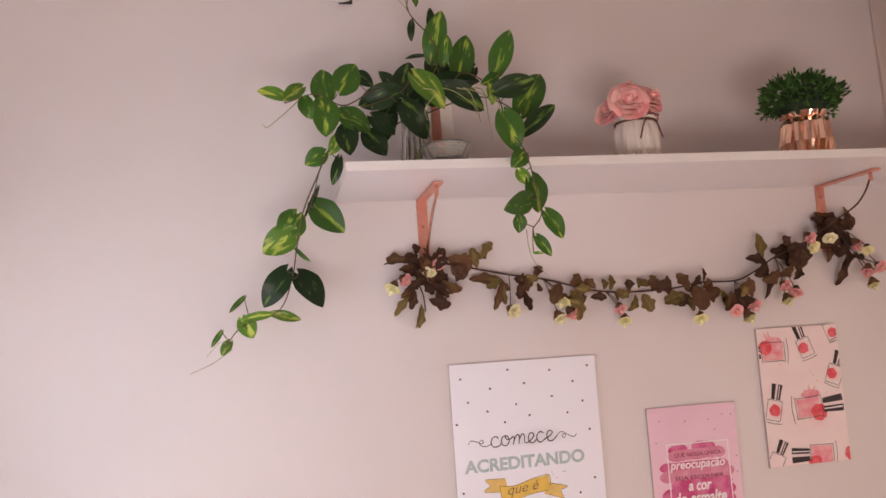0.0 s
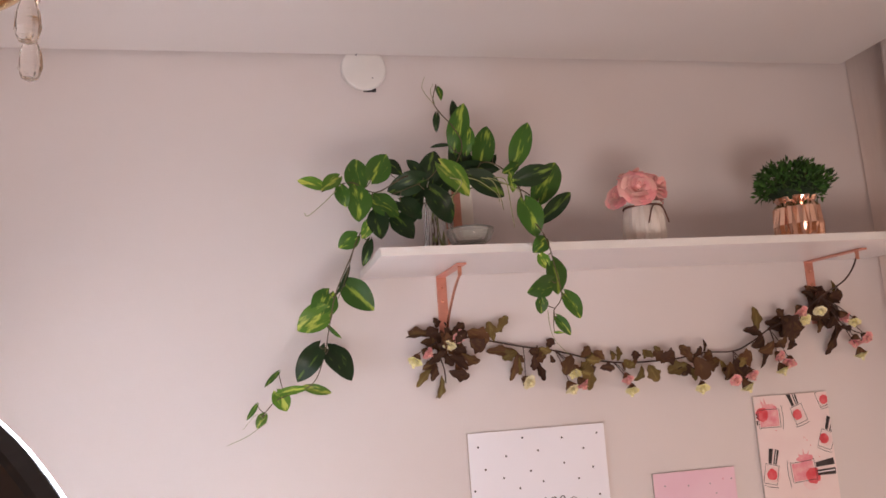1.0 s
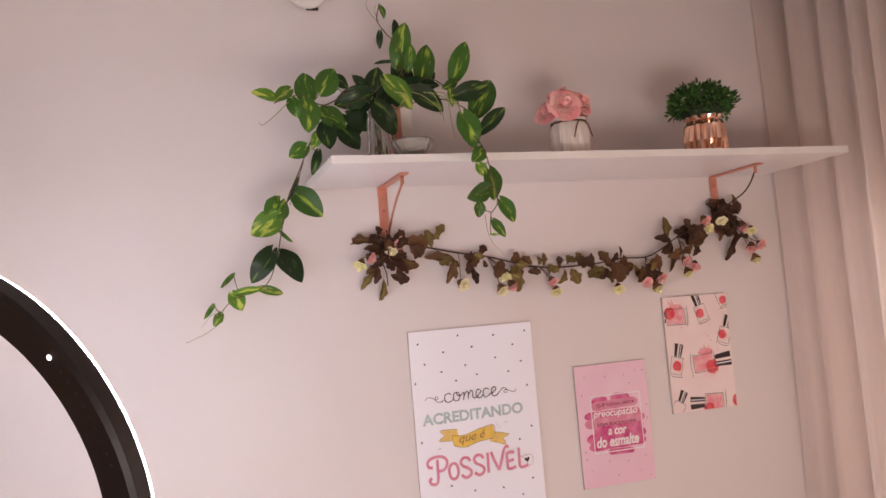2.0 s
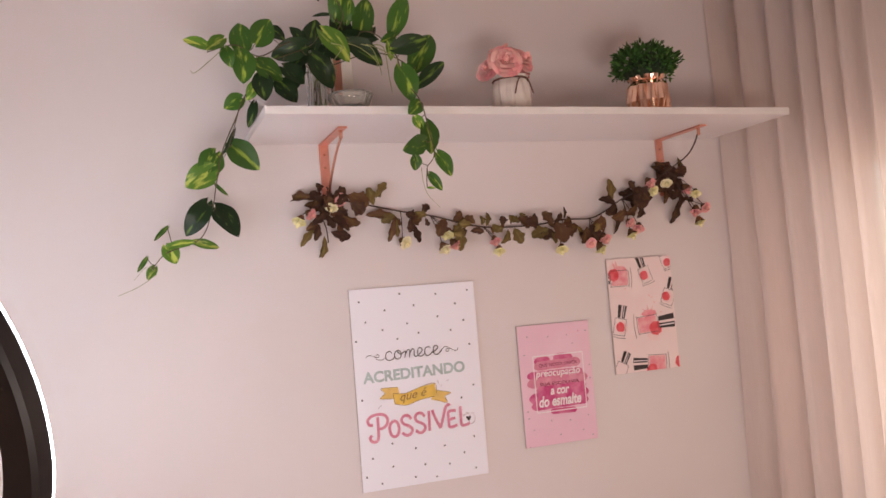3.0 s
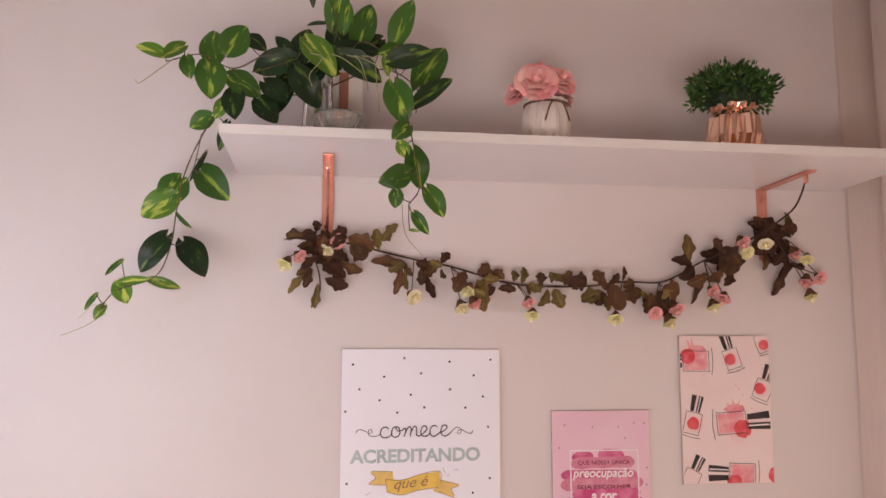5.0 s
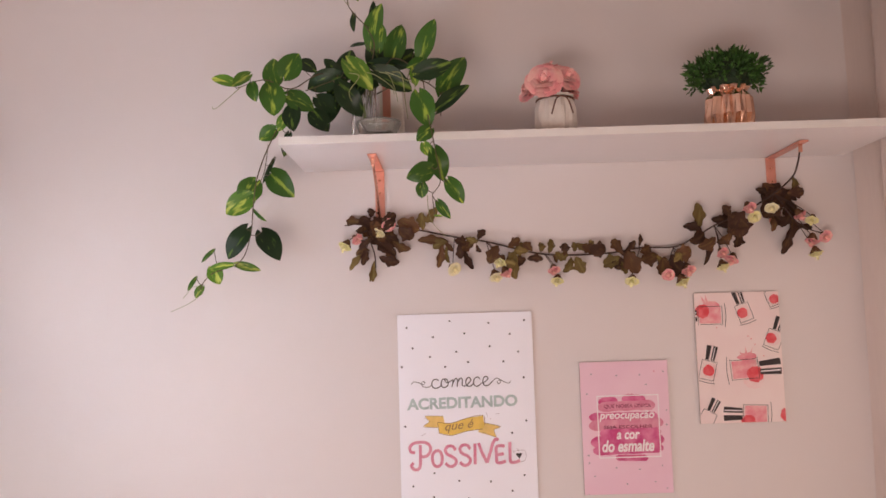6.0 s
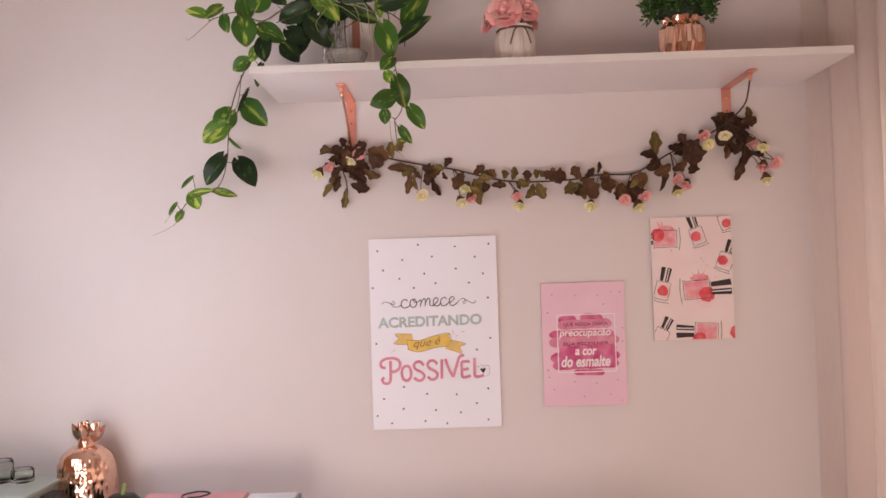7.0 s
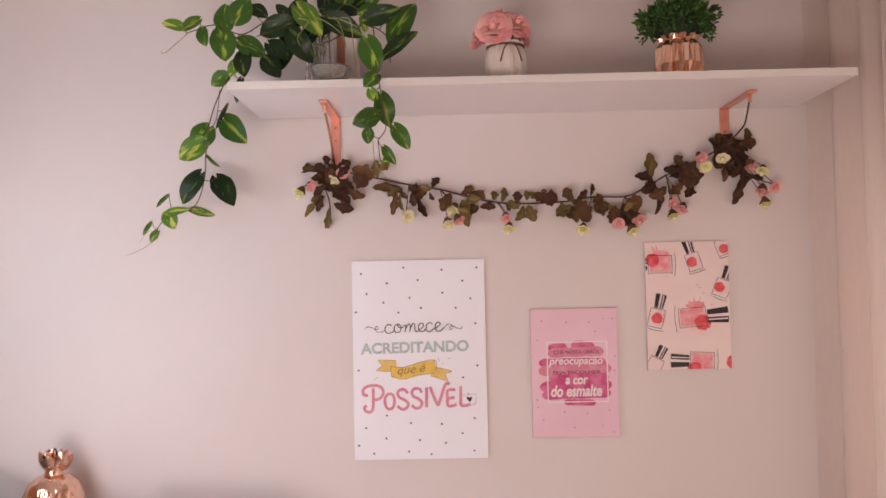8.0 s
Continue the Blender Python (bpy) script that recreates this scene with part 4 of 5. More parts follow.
for k in range(7):
    a = 2 * math.pi * k / 7
    runner([(VASE[0] + 0.018 * math.cos(a + 2.4), VASE[1] + 0.018 * math.sin(a + 2.4), SZ + 0.02), (VASE[0] + 0.006 * math.cos(a), VASE[1] + 0.006 * math.sin(a), SZ + 0.09), (VASE[0] + 0.020 * math.cos(a), VASE[1] + 0.020 * math.sin(a), SZ + 0.172)], 0.0017, STEM_GREEN if k % 2 else IVY_STEM)

bowl = thing("glass_dish", 0.330, 1.672, SZ, "small low clear glass dish with a scalloped rim", "dish")
prof = [(0.0, 0.0), (0.022, 0.0), (0.026, 0.004), (0.024, 0.012), (0.037, 0.022), (0.045, 0.040), (0.044, 0.046), (0.041, 0.046), (0.040, 0.040), (0.030, 0.026), (0.018, 0.018), (0.0, 0.017)]
part("glass", lathe(prof, 48, shape=lambda a, i: 1 + (0.05 if 3 < i < 9 else 0) * math.cos(16 * a)), FROSTED, bowl, smooth=True, m=pose(0.330, 1.672, SZ))

box = thing("slim_box", 0.345, 1.83, SZ, "slim pale upright box with a rose-gold strip", "box")
part("body", boxed(0.322, 0.375, 1.80, 1.865, SZ, SZ + 0.17, 0.002), CERAMIC, box)
part("strip", boxed(0.330, 0.348, 1.797, 1.7998, SZ + 0.002, SZ + 0.168, 0.0006), COPPER_PAINT, box, "rose-gold strip")

# ---- roses in a pleated pot ----
RX, RY = 0.699, 1.675
pot = thing("rose_pot", RX, RY, SZ, "small white pleated ceramic pot tied with a brown ribbon", "pot")


def pleated(profile, folds, depth, name, material, parent, x, y, smooth=False):
    def shape(a, i):
        zig = abs(((a * folds / (2 * math.pi) + 0.12 * i) % 1.0) * 2 - 1)
        return 1 + depth * (zig - 0.5)
    return part(name, lathe(profile, folds * 4, shape=shape), material, parent, smooth=smooth, m=pose(x, y, SZ))


pleated([(0.0, 0.0), (0.036, 0.0), (0.040, 0.006), (0.043, 0.030), (0.041, 0.060), (0.036, 0.080), (0.039, 0.088), (0.036, 0.088), (0.032, 0.080), (0.0, 0.075)], 11, 0.13, "body", CERAMIC, pot, RX, RY)
part("ribbon", tube([(RX + 0.0385 * math.cos(a), RY + 0.0385 * math.sin(a), SZ + 0.080) for a in [2 * math.pi * k / 16 for k in range(17)]], 0.0022, sides=6, per=3), RIBBON_BROWN, pot, "brown ribbon", True)
for sx in (-1, 1):
    part("ribbon_end", tube([(RX + 0.008, RY - 0.042, SZ + 0.080), (RX + 0.008 + sx * 0.012, RY - 0.048, SZ + 0.070), (RX + 0.008 + sx * 0.022, RY - 0.048, SZ + 0.040)], 0.0016, sides=5), RIBBON_BROWN, pot, "brown ribbon", True)


def rose_mesh(layers, seed):
    """An open rose of overlapping cupped petals; radius about 1."""
    g = random.Random(seed)
    bm = bmesh.new()
    for li in range(layers):
        f = li / max(1, layers - 1)
        n = 3 + li
        for k in range(n):
            a0 = 2 * math.pi * (k + 0.5 * (li % 2)) / n + g.uniform(-0.35, 0.35)
            span = 2 * math.pi / n * 0.95
            r0, r1 = 0.10 + 0.42 * f, 0.20 + 0.82 * f
            top = 1.0 - 0.55 * f + g.uniform(-0.12, 0.12)
            grid = []
            for i in range(6):
                v = i / 5
                row = []
                for j in range(7):
                    s = j / 6 * 2 - 1
                    a = a0 + s * span * (0.55 + 0.45 * math.sin(math.pi * min(1, v * 0.8 + 0.1)))
                    r = r0 * 0.35 + (r1 - r0 * 0.35) * v ** 1.2 + 0.10 * max(0, v - 0.7) * (1 + f)
                    z = -0.25 + (top + 0.25) * math.sin(v * math.pi / 2) * (1 - 0.16 * s * s) - 0.30 * f * max(0, v - 0.7)
                    row.append(bm.verts.new((r * math.cos(a), r * math.sin(a), z)))
                grid.append(row)
            for lo, hi in zip(grid, grid[1:]):
                for j in range(6):
                    bm.faces.new((lo[j], lo[j + 1], hi[j + 1], hi[j]))
    lathe([(0.0, -0.25), (0.18, 0.0), (0.24, 0.45), (0.16, 0.86), (0.0, 0.95)], 12, bm)
    return bm


roses = thing("rose_bouquet", RX, RY, SZ + 0.076, "bunch of pink fabric roses standing in the pleated pot", "flowers")
ROSE = mesh_of("rose", rose_mesh(6, 2), PETAL_ROSE, True)
for dx, dy, dz, tx, tz, s in ((-0.024, -0.024, 0.108, 68, -8, 0.037), (0.018, -0.014, 0.116, 60, 24, 0.031), (-0.010, 0.010, 0.130, 30, 0, 0.034), (-0.046, 0.004, 0.100, 65, -60, 0.027), (0.026, 0.014, 0.102, 55, 60, 0.028), (0.006, 0.026, 0.118, 25, 5, 0.032)):
    hang(new("rose", ROSE), roses, pose(RX + dx, RY + dy, SZ + dz, tx, 0, tz) @ Matrix.Diagonal((s, s, s, 1)))
for dx, dy in ((-0.015, -0.01), (0.012, -0.008), (0.0, 0.012)):
    part("stem", tube([(RX + dx * 0.6, RY + dy * 0.6, SZ + 0.076), (RX + dx * 1.5, RY + dy * 1.5, SZ + 0.112)], 0.002, sides=6), RIBBON_BROWN, roses)

# ---- boxwood ball in a rose-gold pot ----
BX, BY = 1.063, 1.685
pot = thing("boxwood_pot", BX, BY, SZ, "shiny rose-gold pleated ceramic pot", "pot")
pleated([(0.0, 0.0), (0.038, 0.0), (0.044, 0.006), (0.048, 0.036), (0.043, 0.074), (0.035, 0.086), (0.041, 0.096), (0.037, 0.096), (0.034, 0.088), (0.0, 0.084)], 11, 0.27, "body", GOLD_MIRROR, pot, BX, BY)
bush = thing("boxwood_bush", BX, BY, SZ + 0.086, "bushy artificial green boxwood planted in the rose-gold pot", "plant")
g = random.Random(8)
bm = lathe([(0.0, 0.0), (0.033, 0.002), (0.048, 0.022), (0.050, 0.038), (0.036, 0.060), (0.0, 0.066)], 20, shape=lambda a, i: 1 + 0.12 * math.sin(5 * a + i))
part("core", bm, BUSH_CORE, bush, m=pose(BX, BY, SZ + 0.087))
bm = bmesh.new()
for k in range(1400):
    th = g.uniform(0, 2 * math.pi)
    ph = math.acos(g.uniform(-0.55, 1))
    lump = 1 + 0.20 * math.sin(5 * th + 1) * math.sin(ph * 3.5) + g.uniform(-0.18, 0.10)
    d = Vector((math.sin(ph) * math.cos(th), math.sin(ph) * math.sin(th), math.cos(ph)))
    c = Vector((BX - 0.003, BY, SZ + 0.126)) + Vector((d.x * 0.070, d.y * 0.063, d.z * 0.041)) * lump
    if c.z < SZ + 0.098:
        continue
    out = (d + Vector((g.uniform(-0.7, 0.7), g.uniform(-0.7, 0.7), g.uniform(-0.3, 0.9)))).normalized()
    side = out.cross(Vector((g.uniform(-1, 1), g.uniform(-1, 1), g.uniform(-1, 1)))).normalized()
    nrm = side.cross(out)
    ln, wd = g.uniform(0.009, 0.017), g.uniform(0.0026, 0.0042)
    p = [bm.verts.new(c), bm.verts.new(c + out * ln * 0.45 + side * wd + nrm * 0.001), bm.verts.new(c + out * ln), bm.verts.new(c + out * ln * 0.45 - side * wd + nrm * 0.001), bm.verts.new(c + out * ln * 0.5 - nrm * 0.0008)]
    for a, b in ((0, 1), (1, 2), (2, 3), (3, 0)):
        bm.faces.new((p[a], p[b], p[4]))
tagged(part("foliage", bm, BUSH_LEAF, bush), kind="stuff")

# ---- rose garland between the brackets ----
GY = 1.858
garland = thing("rose_garland", 0.75, WALL_Y, 1.64, "artificial garland of brown rose leaves with pink and yellow buds", "garland")
runner_line = [(0.307, 1.85, 1.746), (0.330, 1.86, 1.721), (0.407, 1.868, 1.703), (0.482, 1.868, 1.686), (0.554, 1.868, 1.673), (0.686, 1.868, 1.640), (0.825, 1.868, 1.638), (0.904, 1.868, 1.648), (0.977, 1.86, 1.647), (1.020, 1.85, 1.664), (1.070, 1.85, 1.692), (1.135, 1.84, 1.719), (1.201, 1.83, 1.758), (1.222, 1.775, 1.785), (1.219, 1.735, 1.808), (1.216, 1.712, 1.832)]
part("stem", tube(runner_line, 0.0019, sides=6), ROSE_STEM, garland, smooth=True)
part("stem", tube([(0.30, 1.855, 1.73), (0.29, 1.85, 1.69), (0.30, 1.85, 1.65), (0.302, 1.85, 1.62)], 0.0015, sides=5), ROSE_STEM, garland, smooth=True)
part("stem", tube([(1.215, 1.83, 1.74), (1.24, 1.83, 1.70), (1.275, 1.83, 1.675), (1.305, 1.83, 1.665)], 0.0013, sides=5), ROSE_STEM, garland, smooth=True)
GARLAND_LEAVES = [mesh_of("leaf", leaf_mesh("leaf", True, c, f, 0.7), q, True) for q in (ROSE_LEAF, ROSE_LEAF_BROWN, ROSE_LEAF_DARK) for c, f in ((0.4, 0.3), (0.9, 0.5))]


def gleaf(x, z, angle, length, width):
    a = radians(angle)
    deep = rng.uniform(-0.035, 0.008)
    m = Matrix(((math.cos(a), -math.sin(a), 0, x), (0, 0, -1, GY + deep), (math.sin(a), math.cos(a), 0, z), (0, 0, 0, 1)))
    m = m @ pose(0, 0, 0, rng.uniform(-35, 35), rng.uniform(-10, 25), 0) @ Matrix.Diagonal((length * 1.10, width * 1.22, length * 0.8, 1))
    thick = (0.26 < x < 0.37) or (1.09 < x < 1.25)
    pick = rng.random() + (0.35 if thick else 0.0) + (0.25 if x > 0.84 else 0.0) - (0.5 if z < 1.66 and x < 0.36 else 0.0)
    pool = GARLAND_LEAVES[4:] if pick > 0.78 else GARLAND_LEAVES[2:4] if pick > 0.36 else GARLAND_LEAVES[:2]
    hang(new("leaf", rng.choice(pool)), garland, m)


gleaf(0.283, 1.722, 174, 0.060, 0.023)
gleaf(0.293, 1.736, 93, 0.021, 0.019)
gleaf(0.286, 1.709, 113, 0.030, 0.027)
gleaf(0.295, 1.699, 49, 0.046, 0.032)
gleaf(0.320, 1.725, 24, 0.032, 0.024)
gleaf(0.353, 1.724, -23, 0.049, 0.037)
gleaf(0.356, 1.705, -33, 0.037, 0.032)
gleaf(0.307, 1.675, -32, 0.047, 0.027)
gleaf(0.310, 1.643, -19, 0.043, 0.023)
gleaf(0.298, 1.635, -100, 0.048, 0.016)
gleaf(0.279, 1.659, -132, 0.052, 0.016)
gleaf(0.283, 1.663, -105, 0.035, 0.018)
gleaf(0.340, 1.678, -29, 0.041, 0.023)
gleaf(0.294, 1.690, 146, 0.042, 0.027)
gleaf(0.322, 1.688, -25, 0.035, 0.032)
gleaf(0.296, 1.722, -58, 0.039, 0.036)
gleaf(0.412, 1.702, 98, 0.042, 0.021)
gleaf(0.419, 1.720, 51, 0.044, 0.019)
gleaf(0.414, 1.721, 31, 0.026, 0.019)
gleaf(0.468, 1.676, 175, 0.064, 0.021)
gleaf(0.463, 1.676, -158, 0.032, 0.024)
gleaf(0.455, 1.667, -102, 0.051, 0.017)
gleaf(0.462, 1.662, -84, 0.039, 0.012)
gleaf(0.482, 1.675, -14, 0.025, 0.024)
gleaf(0.500, 1.656, -66, 0.048, 0.016)
gleaf(0.525, 1.668, -158, 0.032, 0.024)
gleaf(0.530, 1.663, -62, 0.021, 0.011)
gleaf(0.578, 1.661, -118, 0.042, 0.029)
gleaf(0.602, 1.655, 39, 0.035, 0.020)
gleaf(0.616, 1.640, -95, 0.052, 0.027)
gleaf(0.600, 1.631, -10, 0.040, 0.029)
gleaf(0.652, 1.652, 162, 0.036, 0.020)
gleaf(0.656, 1.647, 132, 0.027, 0.019)
gleaf(0.676, 1.644, 85, 0.021, 0.019)
gleaf(0.696, 1.642, 76, 0.032, 0.019)
gleaf(0.711, 1.644, -47, 0.021, 0.019)
gleaf(0.728, 1.641, 84, 0.019, 0.022)
gleaf(0.752, 1.642, 93, 0.020, 0.020)
gleaf(0.782, 1.644, 0, 0.036, 0.033)
gleaf(0.793, 1.637, 141, 0.028, 0.023)
gleaf(0.745, 1.629, -115, 0.035, 0.022)
gleaf(0.751, 1.629, -68, 0.037, 0.027)
gleaf(0.853, 1.634, 119, 0.037, 0.023)
gleaf(0.865, 1.639, -68, 0.050, 0.039)
gleaf(0.863, 1.622, -170, 0.047, 0.030)
gleaf(0.858, 1.628, -108, 0.028, 0.028)
gleaf(0.897, 1.649, 77, 0.028, 0.012)
gleaf(0.904, 1.637, 23, 0.025, 0.025)
gleaf(0.943, 1.629, -165, 0.035, 0.036)
gleaf(0.949, 1.623, -97, 0.039, 0.034)
gleaf(0.968, 1.628, -62, 0.053, 0.040)
gleaf(0.974, 1.627, 11, 0.036, 0.038)
gleaf(0.973, 1.616, -77, 0.035, 0.033)
gleaf(1.030, 1.681, 86, 0.058, 0.029)
gleaf(1.036, 1.675, 152, 0.041, 0.024)
gleaf(1.042, 1.675, -143, 0.035, 0.031)
gleaf(1.048, 1.675, -85, 0.063, 0.020)
gleaf(1.066, 1.662, -148, 0.040, 0.031)
gleaf(1.104, 1.713, 124, 0.025, 0.023)
gleaf(1.116, 1.712, -75, 0.049, 0.051)
gleaf(1.135, 1.711, -122, 0.046, 0.048)
gleaf(1.140, 1.699, 177, 0.063, 0.032)
gleaf(1.124, 1.671, -98, 0.029, 0.029)
gleaf(1.105, 1.672, -142, 0.036, 0.025)
gleaf(1.138, 1.682, 138, 0.046, 0.041)
gleaf(1.199, 1.749, 91, 0.042, 0.024)
gleaf(1.211, 1.743, 24, 0.054, 0.040)
gleaf(1.225, 1.748, -143, 0.055, 0.052)
gleaf(1.239, 1.760, 6, 0.037, 0.027)
gleaf(1.254, 1.771, 64, 0.032, 0.022)
gleaf(1.208, 1.720, -93, 0.041, 0.021)
gleaf(1.240, 1.718, -85, 0.059, 0.035)
gleaf(1.242, 1.683, -101, 0.062, 0.021)
gleaf(1.226, 1.713, 29, 0.033, 0.040)
gleaf(1.185, 1.744, 38, 0.028, 0.039)
gleaf(1.249, 1.688, -11, 0.043, 0.013)
for x0, z0, wx, wz, count, size in ((0.305, 1.695, 0.035, 0.035, 13, 0.034), (1.215, 1.735, 0.03, 0.035, 10, 0.034), (1.125, 1.695, 0.025, 0.022, 7, 0.032), (0.96, 1.622, 0.035, 0.015, 6, 0.030), (0.865, 1.625, 0.025, 0.015, 5, 0.028), (0.75, 1.64, 0.06, 0.008, 7, 0.024), (0.62, 1.635, 0.03, 0.015, 5, 0.028), (0.49, 1.668, 0.05, 0.012, 5, 0.028)):
    for k in range(count):
        gleaf(x0 + rng.uniform(-wx, wx), z0 + rng.uniform(-wz, wz), rng.uniform(-180, 180), size * rng.uniform(0.8, 1.2), size * rng.uniform(0.5, 0.7))
BUDS = {}
for i, (tone, q) in enumerate((("pink", PETAL_PINK), ("yellow", PETAL_YELLOW), ("cream", PETAL_CREAM))):
    BUDS[tone] = mesh_of("rosebud", rose_mesh(4, 20 + i), q, True)


CALYX = mesh_of("calyx", lathe([(0.0, -0.62), (0.30, -0.52), (0.62, -0.12), (0.80, 0.22), (0.74, 0.24), (0.40, -0.10), (0.0, -0.30)], 15, shape=lambda a, i: 1 + (0.22 if i in (3, 4) else 0.0) * math.cos(5 * a)), ROSE_LEAF_BROWN, True)


def bud(x, z, tone):
    """A small rosebud on a short stalk that hangs from the garland."""
    s = rng.uniform(0.0130, 0.0160)
    y = GY - rng.uniform(0.012, 0.03)
    ob = hang(new("rosebud", BUDS[tone]), garland, pose(x, y, z, rng.uniform(118, 168), 0, rng.uniform(-60, 60)) @ Matrix.Diagonal((s, s, s * 1.35, 1)))
    tagged(ob, {"pink": "pink rosebud", "yellow": "yellow rosebud", "cream": "cream rosebud"}[tone])
    hang(new("calyx", CALYX), ob, PLACED[ob])
    near = min(runner_line, key=lambda p: abs(p[0] - x) + abs(p[2] - z))
    part("stalk", tube([(x, y + 0.006, z + 0.008), ((x + near[0]) / 2, (y + near[1]) / 2, (z + near[2]) / 2 + 0.006), near], 0.001, sides=5, per=5), ROSE_STEM, garland)


bud(0.314, 1.703, 'cream')
bud(0.331, 1.718, 'pink')
bud(0.260, 1.686, 'pink')
bud(0.239, 1.673, 'yellow')
bud(0.476, 1.614, 'cream')
bud(0.585, 1.629, 'yellow')
bud(0.593, 1.603, 'pink')
bud(0.570, 1.596, 'cream')
bud(0.702, 1.606, 'pink')
bud(0.709, 1.582, 'yellow')
bud(0.875, 1.576, 'yellow')
bud(0.954, 1.585, 'pink')
bud(1.002, 1.597, 'pink')
bud(0.986, 1.572, 'yellow')
bud(1.081, 1.632, 'pink')
bud(1.101, 1.618, 'pink')
bud(1.078, 1.603, 'yellow')
bud(1.143, 1.732, 'pink')
bud(1.156, 1.711, 'yellow')
bud(1.197, 1.731, 'cream')
bud(1.255, 1.713, 'pink')
bud(1.284, 1.700, 'yellow')
bud(1.283, 1.656, 'pink')
bud(1.310, 1.661, 'pink')
bud(1.285, 1.626, 'yellow')

# ---- ring light on its stand ----
RC, RR, RTURN, RTIP = (-0.397, 1.148, 1.406), 0.264, -44.5, 15.2
RING = pose(*RC, 0, 0, RTURN) @ pose(0, 0, 0, RTIP, 0, 0) @ pose(0, 0, 0, -90, 0, 0)
ring = thing("ring_light", RC[0], RC[1], 0.0, "lit black ring light on a stand, seen from behind", "ring light")


def annulus(r0, r1, z0, z1, n=96, round_off=0.0):
    bm = bmesh.new()
    c = round_off
    prof = [(r0, z0 + c), (r0 + c, z0), (r1 - c, z0), (r1, z0 + c), (r1, z1 - c), (r1 - c, z1), (r0 + c, z1), (r0, z1 - c)] if c else [(r0, z0), (r1, z0), (r1, z1), (r0, z1)]
    rings = [[bm.verts.new((r * math.cos(2 * math.pi * k / n), r * math.sin(2 * math.pi * k / n), z)) for k in range(n)] for r, z in prof]
    for a in range(len(rings)):
        lo, hi = rings[a], rings[(a + 1) % len(rings)]
        for k in range(n):
            bm.faces.new((lo[k], lo[(k + 1) % n], hi[(k + 1) % n], hi[k]))
    bmesh.ops.recalc_face_normals(bm, faces=bm.faces[:])
    return bm


part("housing", annulus(RR - 0.051, RR - 0.0014, -0.022, 0.006, round_off=0.005), BLACK_PLASTIC, ring, smooth=False, m=RING)
part("diffuser", annulus(RR - 0.050, RR - 0.0058, 0.0065, 0.0090, round_off=0.0008), RING_LIGHT, ring, "glowing white diffuser", m=RING)
aled = radians(35.5)
part("status_light", lathe([(0.0, -0.0012), (0.0028, -0.001), (0.003, 0.0), (0.0, 0.0005)], 12), STATUS_LIGHT, ring, m=RING @ pose((RR - 0.019) * math.cos(aled), -(RR - 0.019) * math.sin(aled), -0.0225))
for k in range(9):
    a = aled - radians(4.5 + 3.2 * k)
    part("vent_hole", lathe([(0.0, -0.0006), (0.0016, -0.0005), (0.0016, 0.0), (0.0, 0.0002)], 8), DARK_VENT, ring, m=RING @ pose((RR - 0.019) * math.cos(a), -(RR - 0.019) * math.sin(a), -0.0222))
part("pole", lathe([(0.011, 0.0), (0.011, RC[2] - RR - 0.0)], 20), BLACK_PLASTIC, ring, m=pose(RC[0], RC[1] - 0.01, 0.04))
part("base", lathe([(0.0, 0.0), (0.14, 0.0), (0.15, 0.01), (0.14, 0.03), (0.03, 0.045), (0.0, 0.045)], 40), BLACK_PLASTIC, ring, m=pose(RC[0], RC[1] - 0.01, 0.0))

# ---- crystal chandelier ----
CX, CY = -0.382, 0.74
chan = thing("crystal_chandelier", CX, CY, CEIL, "small crystal chandelier with hanging glass drops and pale brass frame", "chandelier")
part("ceiling_rose", lathe([(0.0, 0.0), (0.05, 0.0), (0.055, -0.006), (0.03, -0.02), (0.0, -0.022)], 32), BRASS, chan, m=pose(CX, CY, CEIL))
part("rod", lathe([(0.006, -0.45), (0.006, -0.02)], 12), BRASS, chan, m=pose(CX, CY, CEIL))
DROP = mesh_of("drop", lathe([(0.0, 0.0), (0.0065, 0.003), (0.0095, 0.012), (0.0085, 0.024), (0.003, 0.040), (0.001, 0.045), (0.0, 0.046)], 8), CRYSTAL)
BEAD = mesh_of("bead", lathe([(0.0, -0.007), (0.005, -0.005), (0.007, 0.0), (0.005, 0.005), (0.0, 0.007)], 8), CRYSTAL)
for radius, zb, count, turn in ((0.145, 1.875, 12, -33.0), (0.075, 1.84, 7, 10.0)):
    part("hoop", tube([(CX + radius * math.cos(2 * math.pi * k / 24), CY + radius * math.sin(2 * math.pi * k / 24), zb + 0.085) for k in range(25)], 0.005, sides=8, per=3), BRASS, chan, smooth=True)
    part("spoke", tube([(CX - radius, CY, zb + 0.085), (CX, CY, zb + 0.10), (CX + radius, CY, zb + 0.085)], 0.004, sides=8), BRASS, chan, smooth=True)
    for k in range(count):
        a = radians(turn) + 2 * math.pi * k / count
        x, y = CX + radius * math.cos(a), CY + radius * math.sin(a)
        hang(new("drop", DROP), chan, pose(x, y, zb))
        for j in range(2):
            hang(new("bead", BEAD), chan, pose(x, y, zb + 0.054 + 0.0145 * j))

# ---- desk and what stands on it ----
DZ = 0.85
desk = thing("desk", -0.3, 1.6, 0.0, "plain white work desk against the wall", "desk")
part("desktop", boxed(-1.3, 0.9, 1.38, WALL_Y - 0.004, DZ - 0.03, DZ, 0.002), WHITE_BOARD, desk)
for x in (-1.26, 0.86):
    for y in (1.42, 1.83):
        part("leg", boxed(x - 0.025, x + 0.025, y - 0.025, y + 0.025, 0.0, DZ - 0.03, 0.003), WHITE_PAINT, desk)

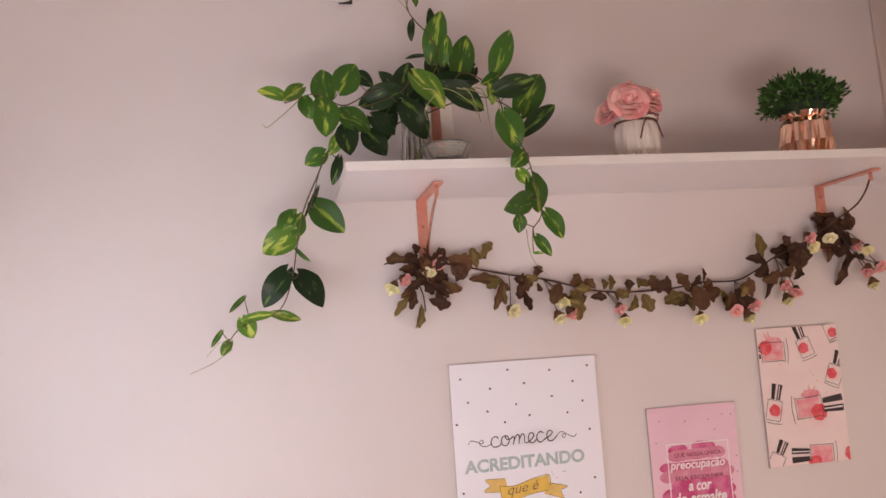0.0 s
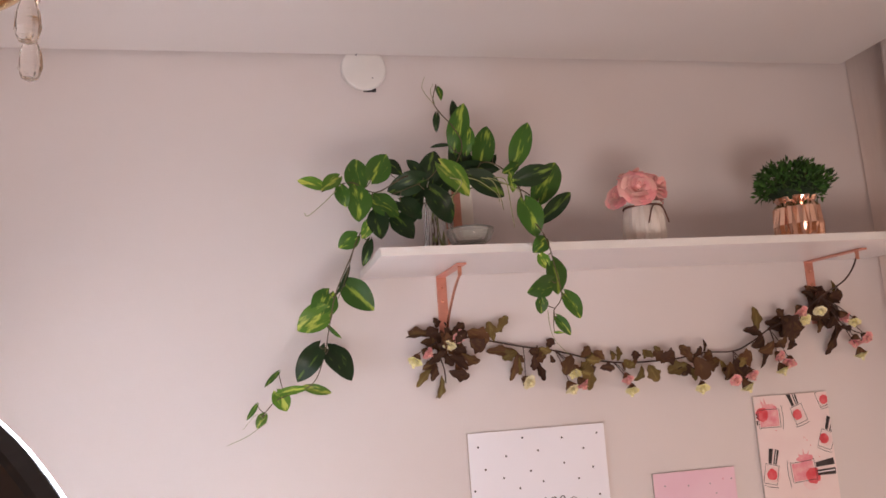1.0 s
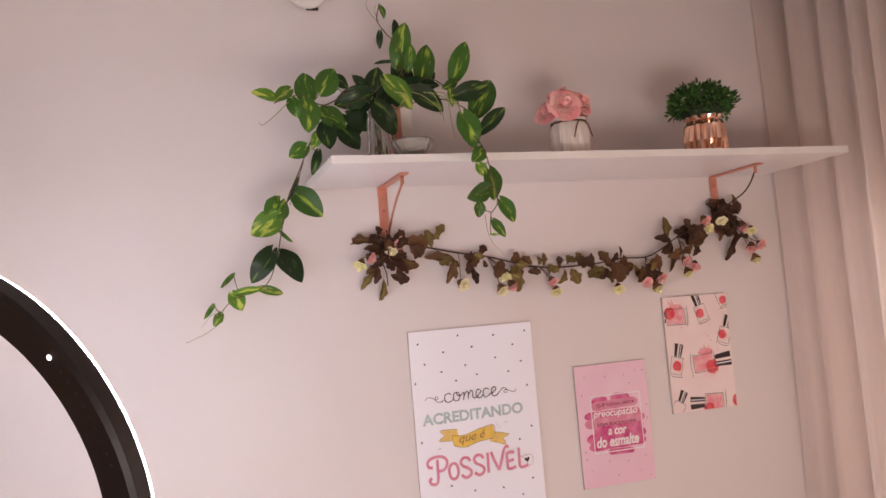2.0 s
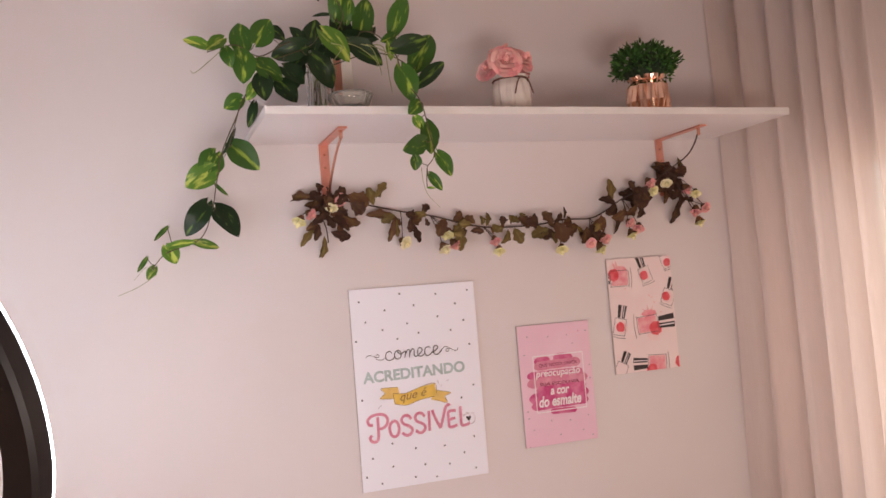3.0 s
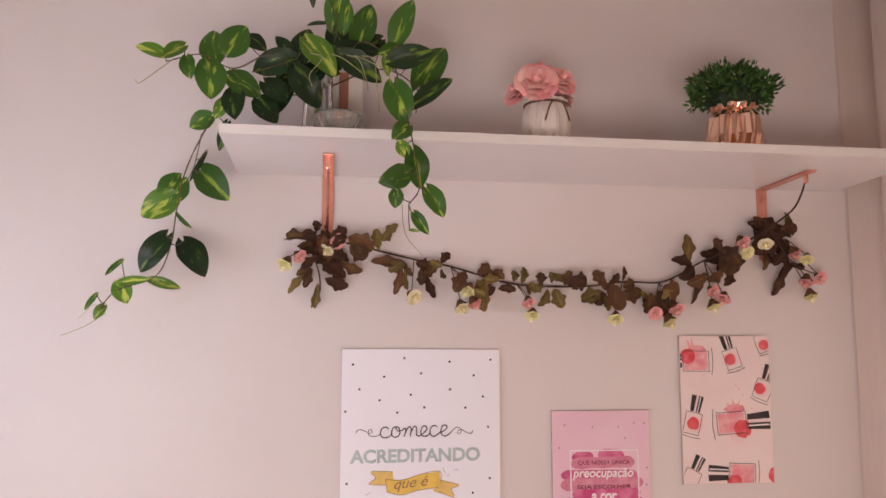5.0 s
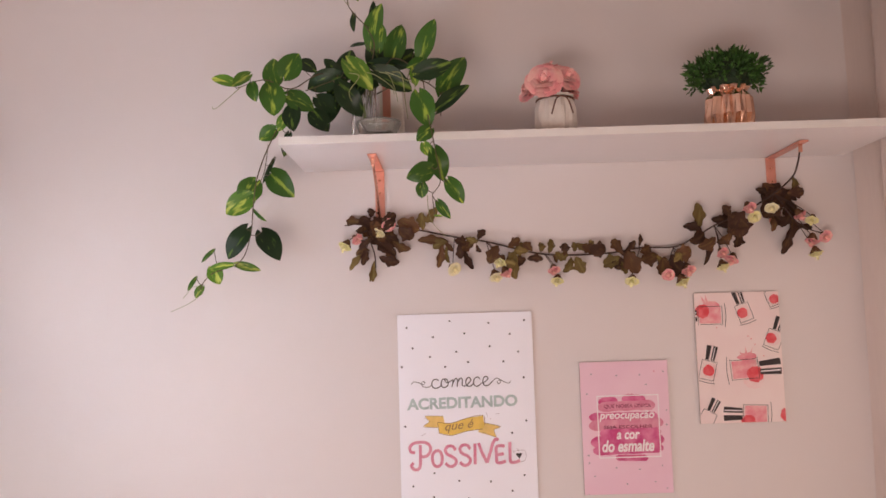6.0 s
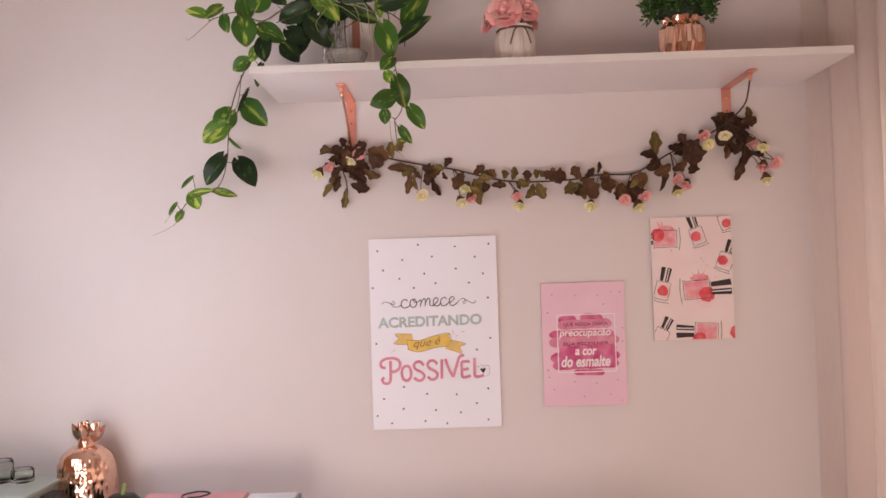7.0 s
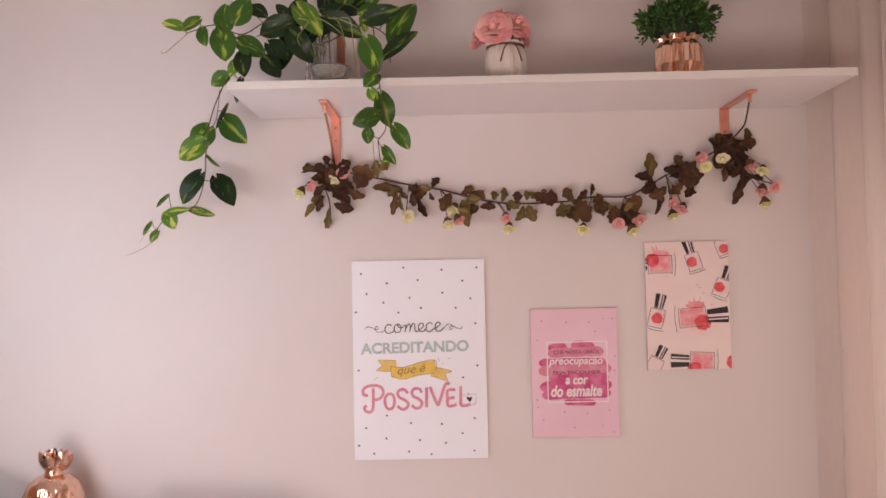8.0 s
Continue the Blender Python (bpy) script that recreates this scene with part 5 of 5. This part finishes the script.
PX, PY = -0.305, 1.785
pine = thing("pineapple_ornament", PX, PY, DZ, "shiny rose-gold ceramic pineapple ornament on the desk", "ornament")
bm = bmesh.new()
prof = [(0.0, 0.0), (0.042, 0.0), (0.053, 0.012), (0.061, 0.05), (0.063, 0.09), (0.063, 0.13), (0.060, 0.165), (0.051, 0.188), (0.034, 0.202), (0.023, 0.207), (0.0, 0.208)]
fine = []
for (r0, h0), (r1, h1) in zip(prof, prof[1:]):
    k = max(1, int((h1 - h0) / 0.006))
    fine += [(r0 + (r1 - r0) * i / k, h0 + (h1 - h0) * i / k) for i in range(k)]
fine.append(prof[-1])
lathe(fine, 96, bm, shape=lambda a, i: 1 + 0.06 * (1 - max(abs(math.sin(8 * a + i * 0.5)), abs(math.sin(8 * a - i * 0.5)))) - 0.02 * abs(math.sin(16 * a)) * abs(math.sin(i * 1.0)))
part("body", bm, GOLD_MIRROR, pine, smooth=True, m=pose(PX, PY, DZ))
part("collar", lathe([(0.0, 0.190), (0.024, 0.196), (0.019, 0.212), (0.017, 0.222), (0.012, 0.234), (0.0, 0.240)], 24), GOLD_MIRROR, pine, smooth=True, m=pose(PX, PY, DZ))
for k in range(13):
    a, t = 2 * math.pi * k / 13 * 5, k / 13
    r, ln = 0.015 * (1 - 0.6 * t), 0.052 - 0.006 * t
    bm = leaf_mesh("crown_leaf", False, -0.9, 0.7, 0.9)
    part("crown_leaf", bm, GOLD_MIRROR, pine, smooth=True, m=pose(PX + r * math.cos(a), PY + r * math.sin(a), DZ + 0.206 + 0.008 * t, 0, -40 - 38 * t, math.degrees(a)) @ Matrix.Diagonal((ln, 0.019, ln, 1)))

crate = thing("storage_box", -0.50, 1.72, DZ, "grey-green plastic storage box on the desk", "box")
part("body", boxed(-0.66, -0.352, 1.60, 1.80, DZ, DZ + 0.132, 0.006), MINT_PLASTIC, crate)
part("lid", boxed(-0.664, -0.348, 1.596, 1.804, DZ + 0.132, DZ + 0.141, 0.003), MINT_PLASTIC, crate)
for x, r, h in ((-0.42, 0.024, 0.030), (-0.47, 0.028, 0.050), (-0.54, 0.028, 0.040)):
    jar = thing("glass_jar", x, 1.72, DZ + 0.141, "small clear glass jar on the storage box", "jar", "jars on the storage box")
    part("glass", lathe([(0.0, 0.0), (r * 0.9, 0.0), (r, 0.004), (r, h * 0.85), (r * 0.9, h), (r * 0.84, h), (r * 0.9, h * 0.82), (r * 0.9, 0.008), (0.0, 0.006)], 28), THIN_GLASS, jar, smooth=True, m=pose(x, 1.72, DZ + 0.141))
dark = thing("black_box", -0.335, 1.70, DZ, "small matt black box beside the gold ornament", "box")
part("body", boxed(-0.346, -0.316, 1.645, 1.70, DZ, DZ + 0.128, 0.004), BLACK_PLASTIC, dark)
gourd = thing("black_gourd", -0.18, 1.70, DZ, "round black ornament with a short pale green stalk", "ornament")
part("body", lathe([(0.0, 0.0), (0.030, 0.0), (0.042, 0.02), (0.046, 0.06), (0.042, 0.095), (0.026, 0.112), (0.008, 0.113), (0.0, 0.111)], 36, shape=lambda a, i: 1 + 0.04 * math.cos(7 * a)), BLACK_PLASTIC, gourd, smooth=True, m=pose(-0.19, 1.70, DZ))
part("stalk", tube([(-0.19, 1.70, DZ + 0.108), (-0.188, 1.70, DZ + 0.125), (-0.184, 1.698, DZ + 0.136)], 0.006, sides=8, taper=0.8), STEM_GREEN, gourd, "pale green stalk", True)
case = thing("gift_box", -0.02, 1.68, DZ, "pink card box with a loose black ribbon loop", "box")
part("body", boxed(-0.130, 0.086, 1.55, 1.70, DZ, DZ + 0.102, 0.002), PINK_BOX, case)
part("lid", boxed(-0.132, 0.088, 1.548, 1.702, DZ + 0.102, DZ + 0.113, 0.002), PINK_BOX, case)
part("ribbon_loop", tube([(-0.03, 1.63, DZ + 0.115), (-0.045, 1.66, DZ + 0.117), (-0.02, 1.69, DZ + 0.117), (0.01, 1.675, DZ + 0.117), (-0.005, 1.65, DZ + 0.116), (-0.03, 1.645, DZ + 0.116)], 0.0018, sides=6), INK_BLACK, case, "black ribbon loop", True)
case = thing("card_box", 0.15, 1.68, DZ, "white card box with a grey end", "box")
part("body", boxed(0.092, 0.196, 1.56, 1.70, DZ, DZ + 0.108, 0.002), PAPER_WHITE, case)
part("end_panel", boxed(0.1965, 0.203, 1.561, 1.699, DZ + 0.001, DZ + 0.106, 0.001), GREY_CARD, case, "grey end panel")
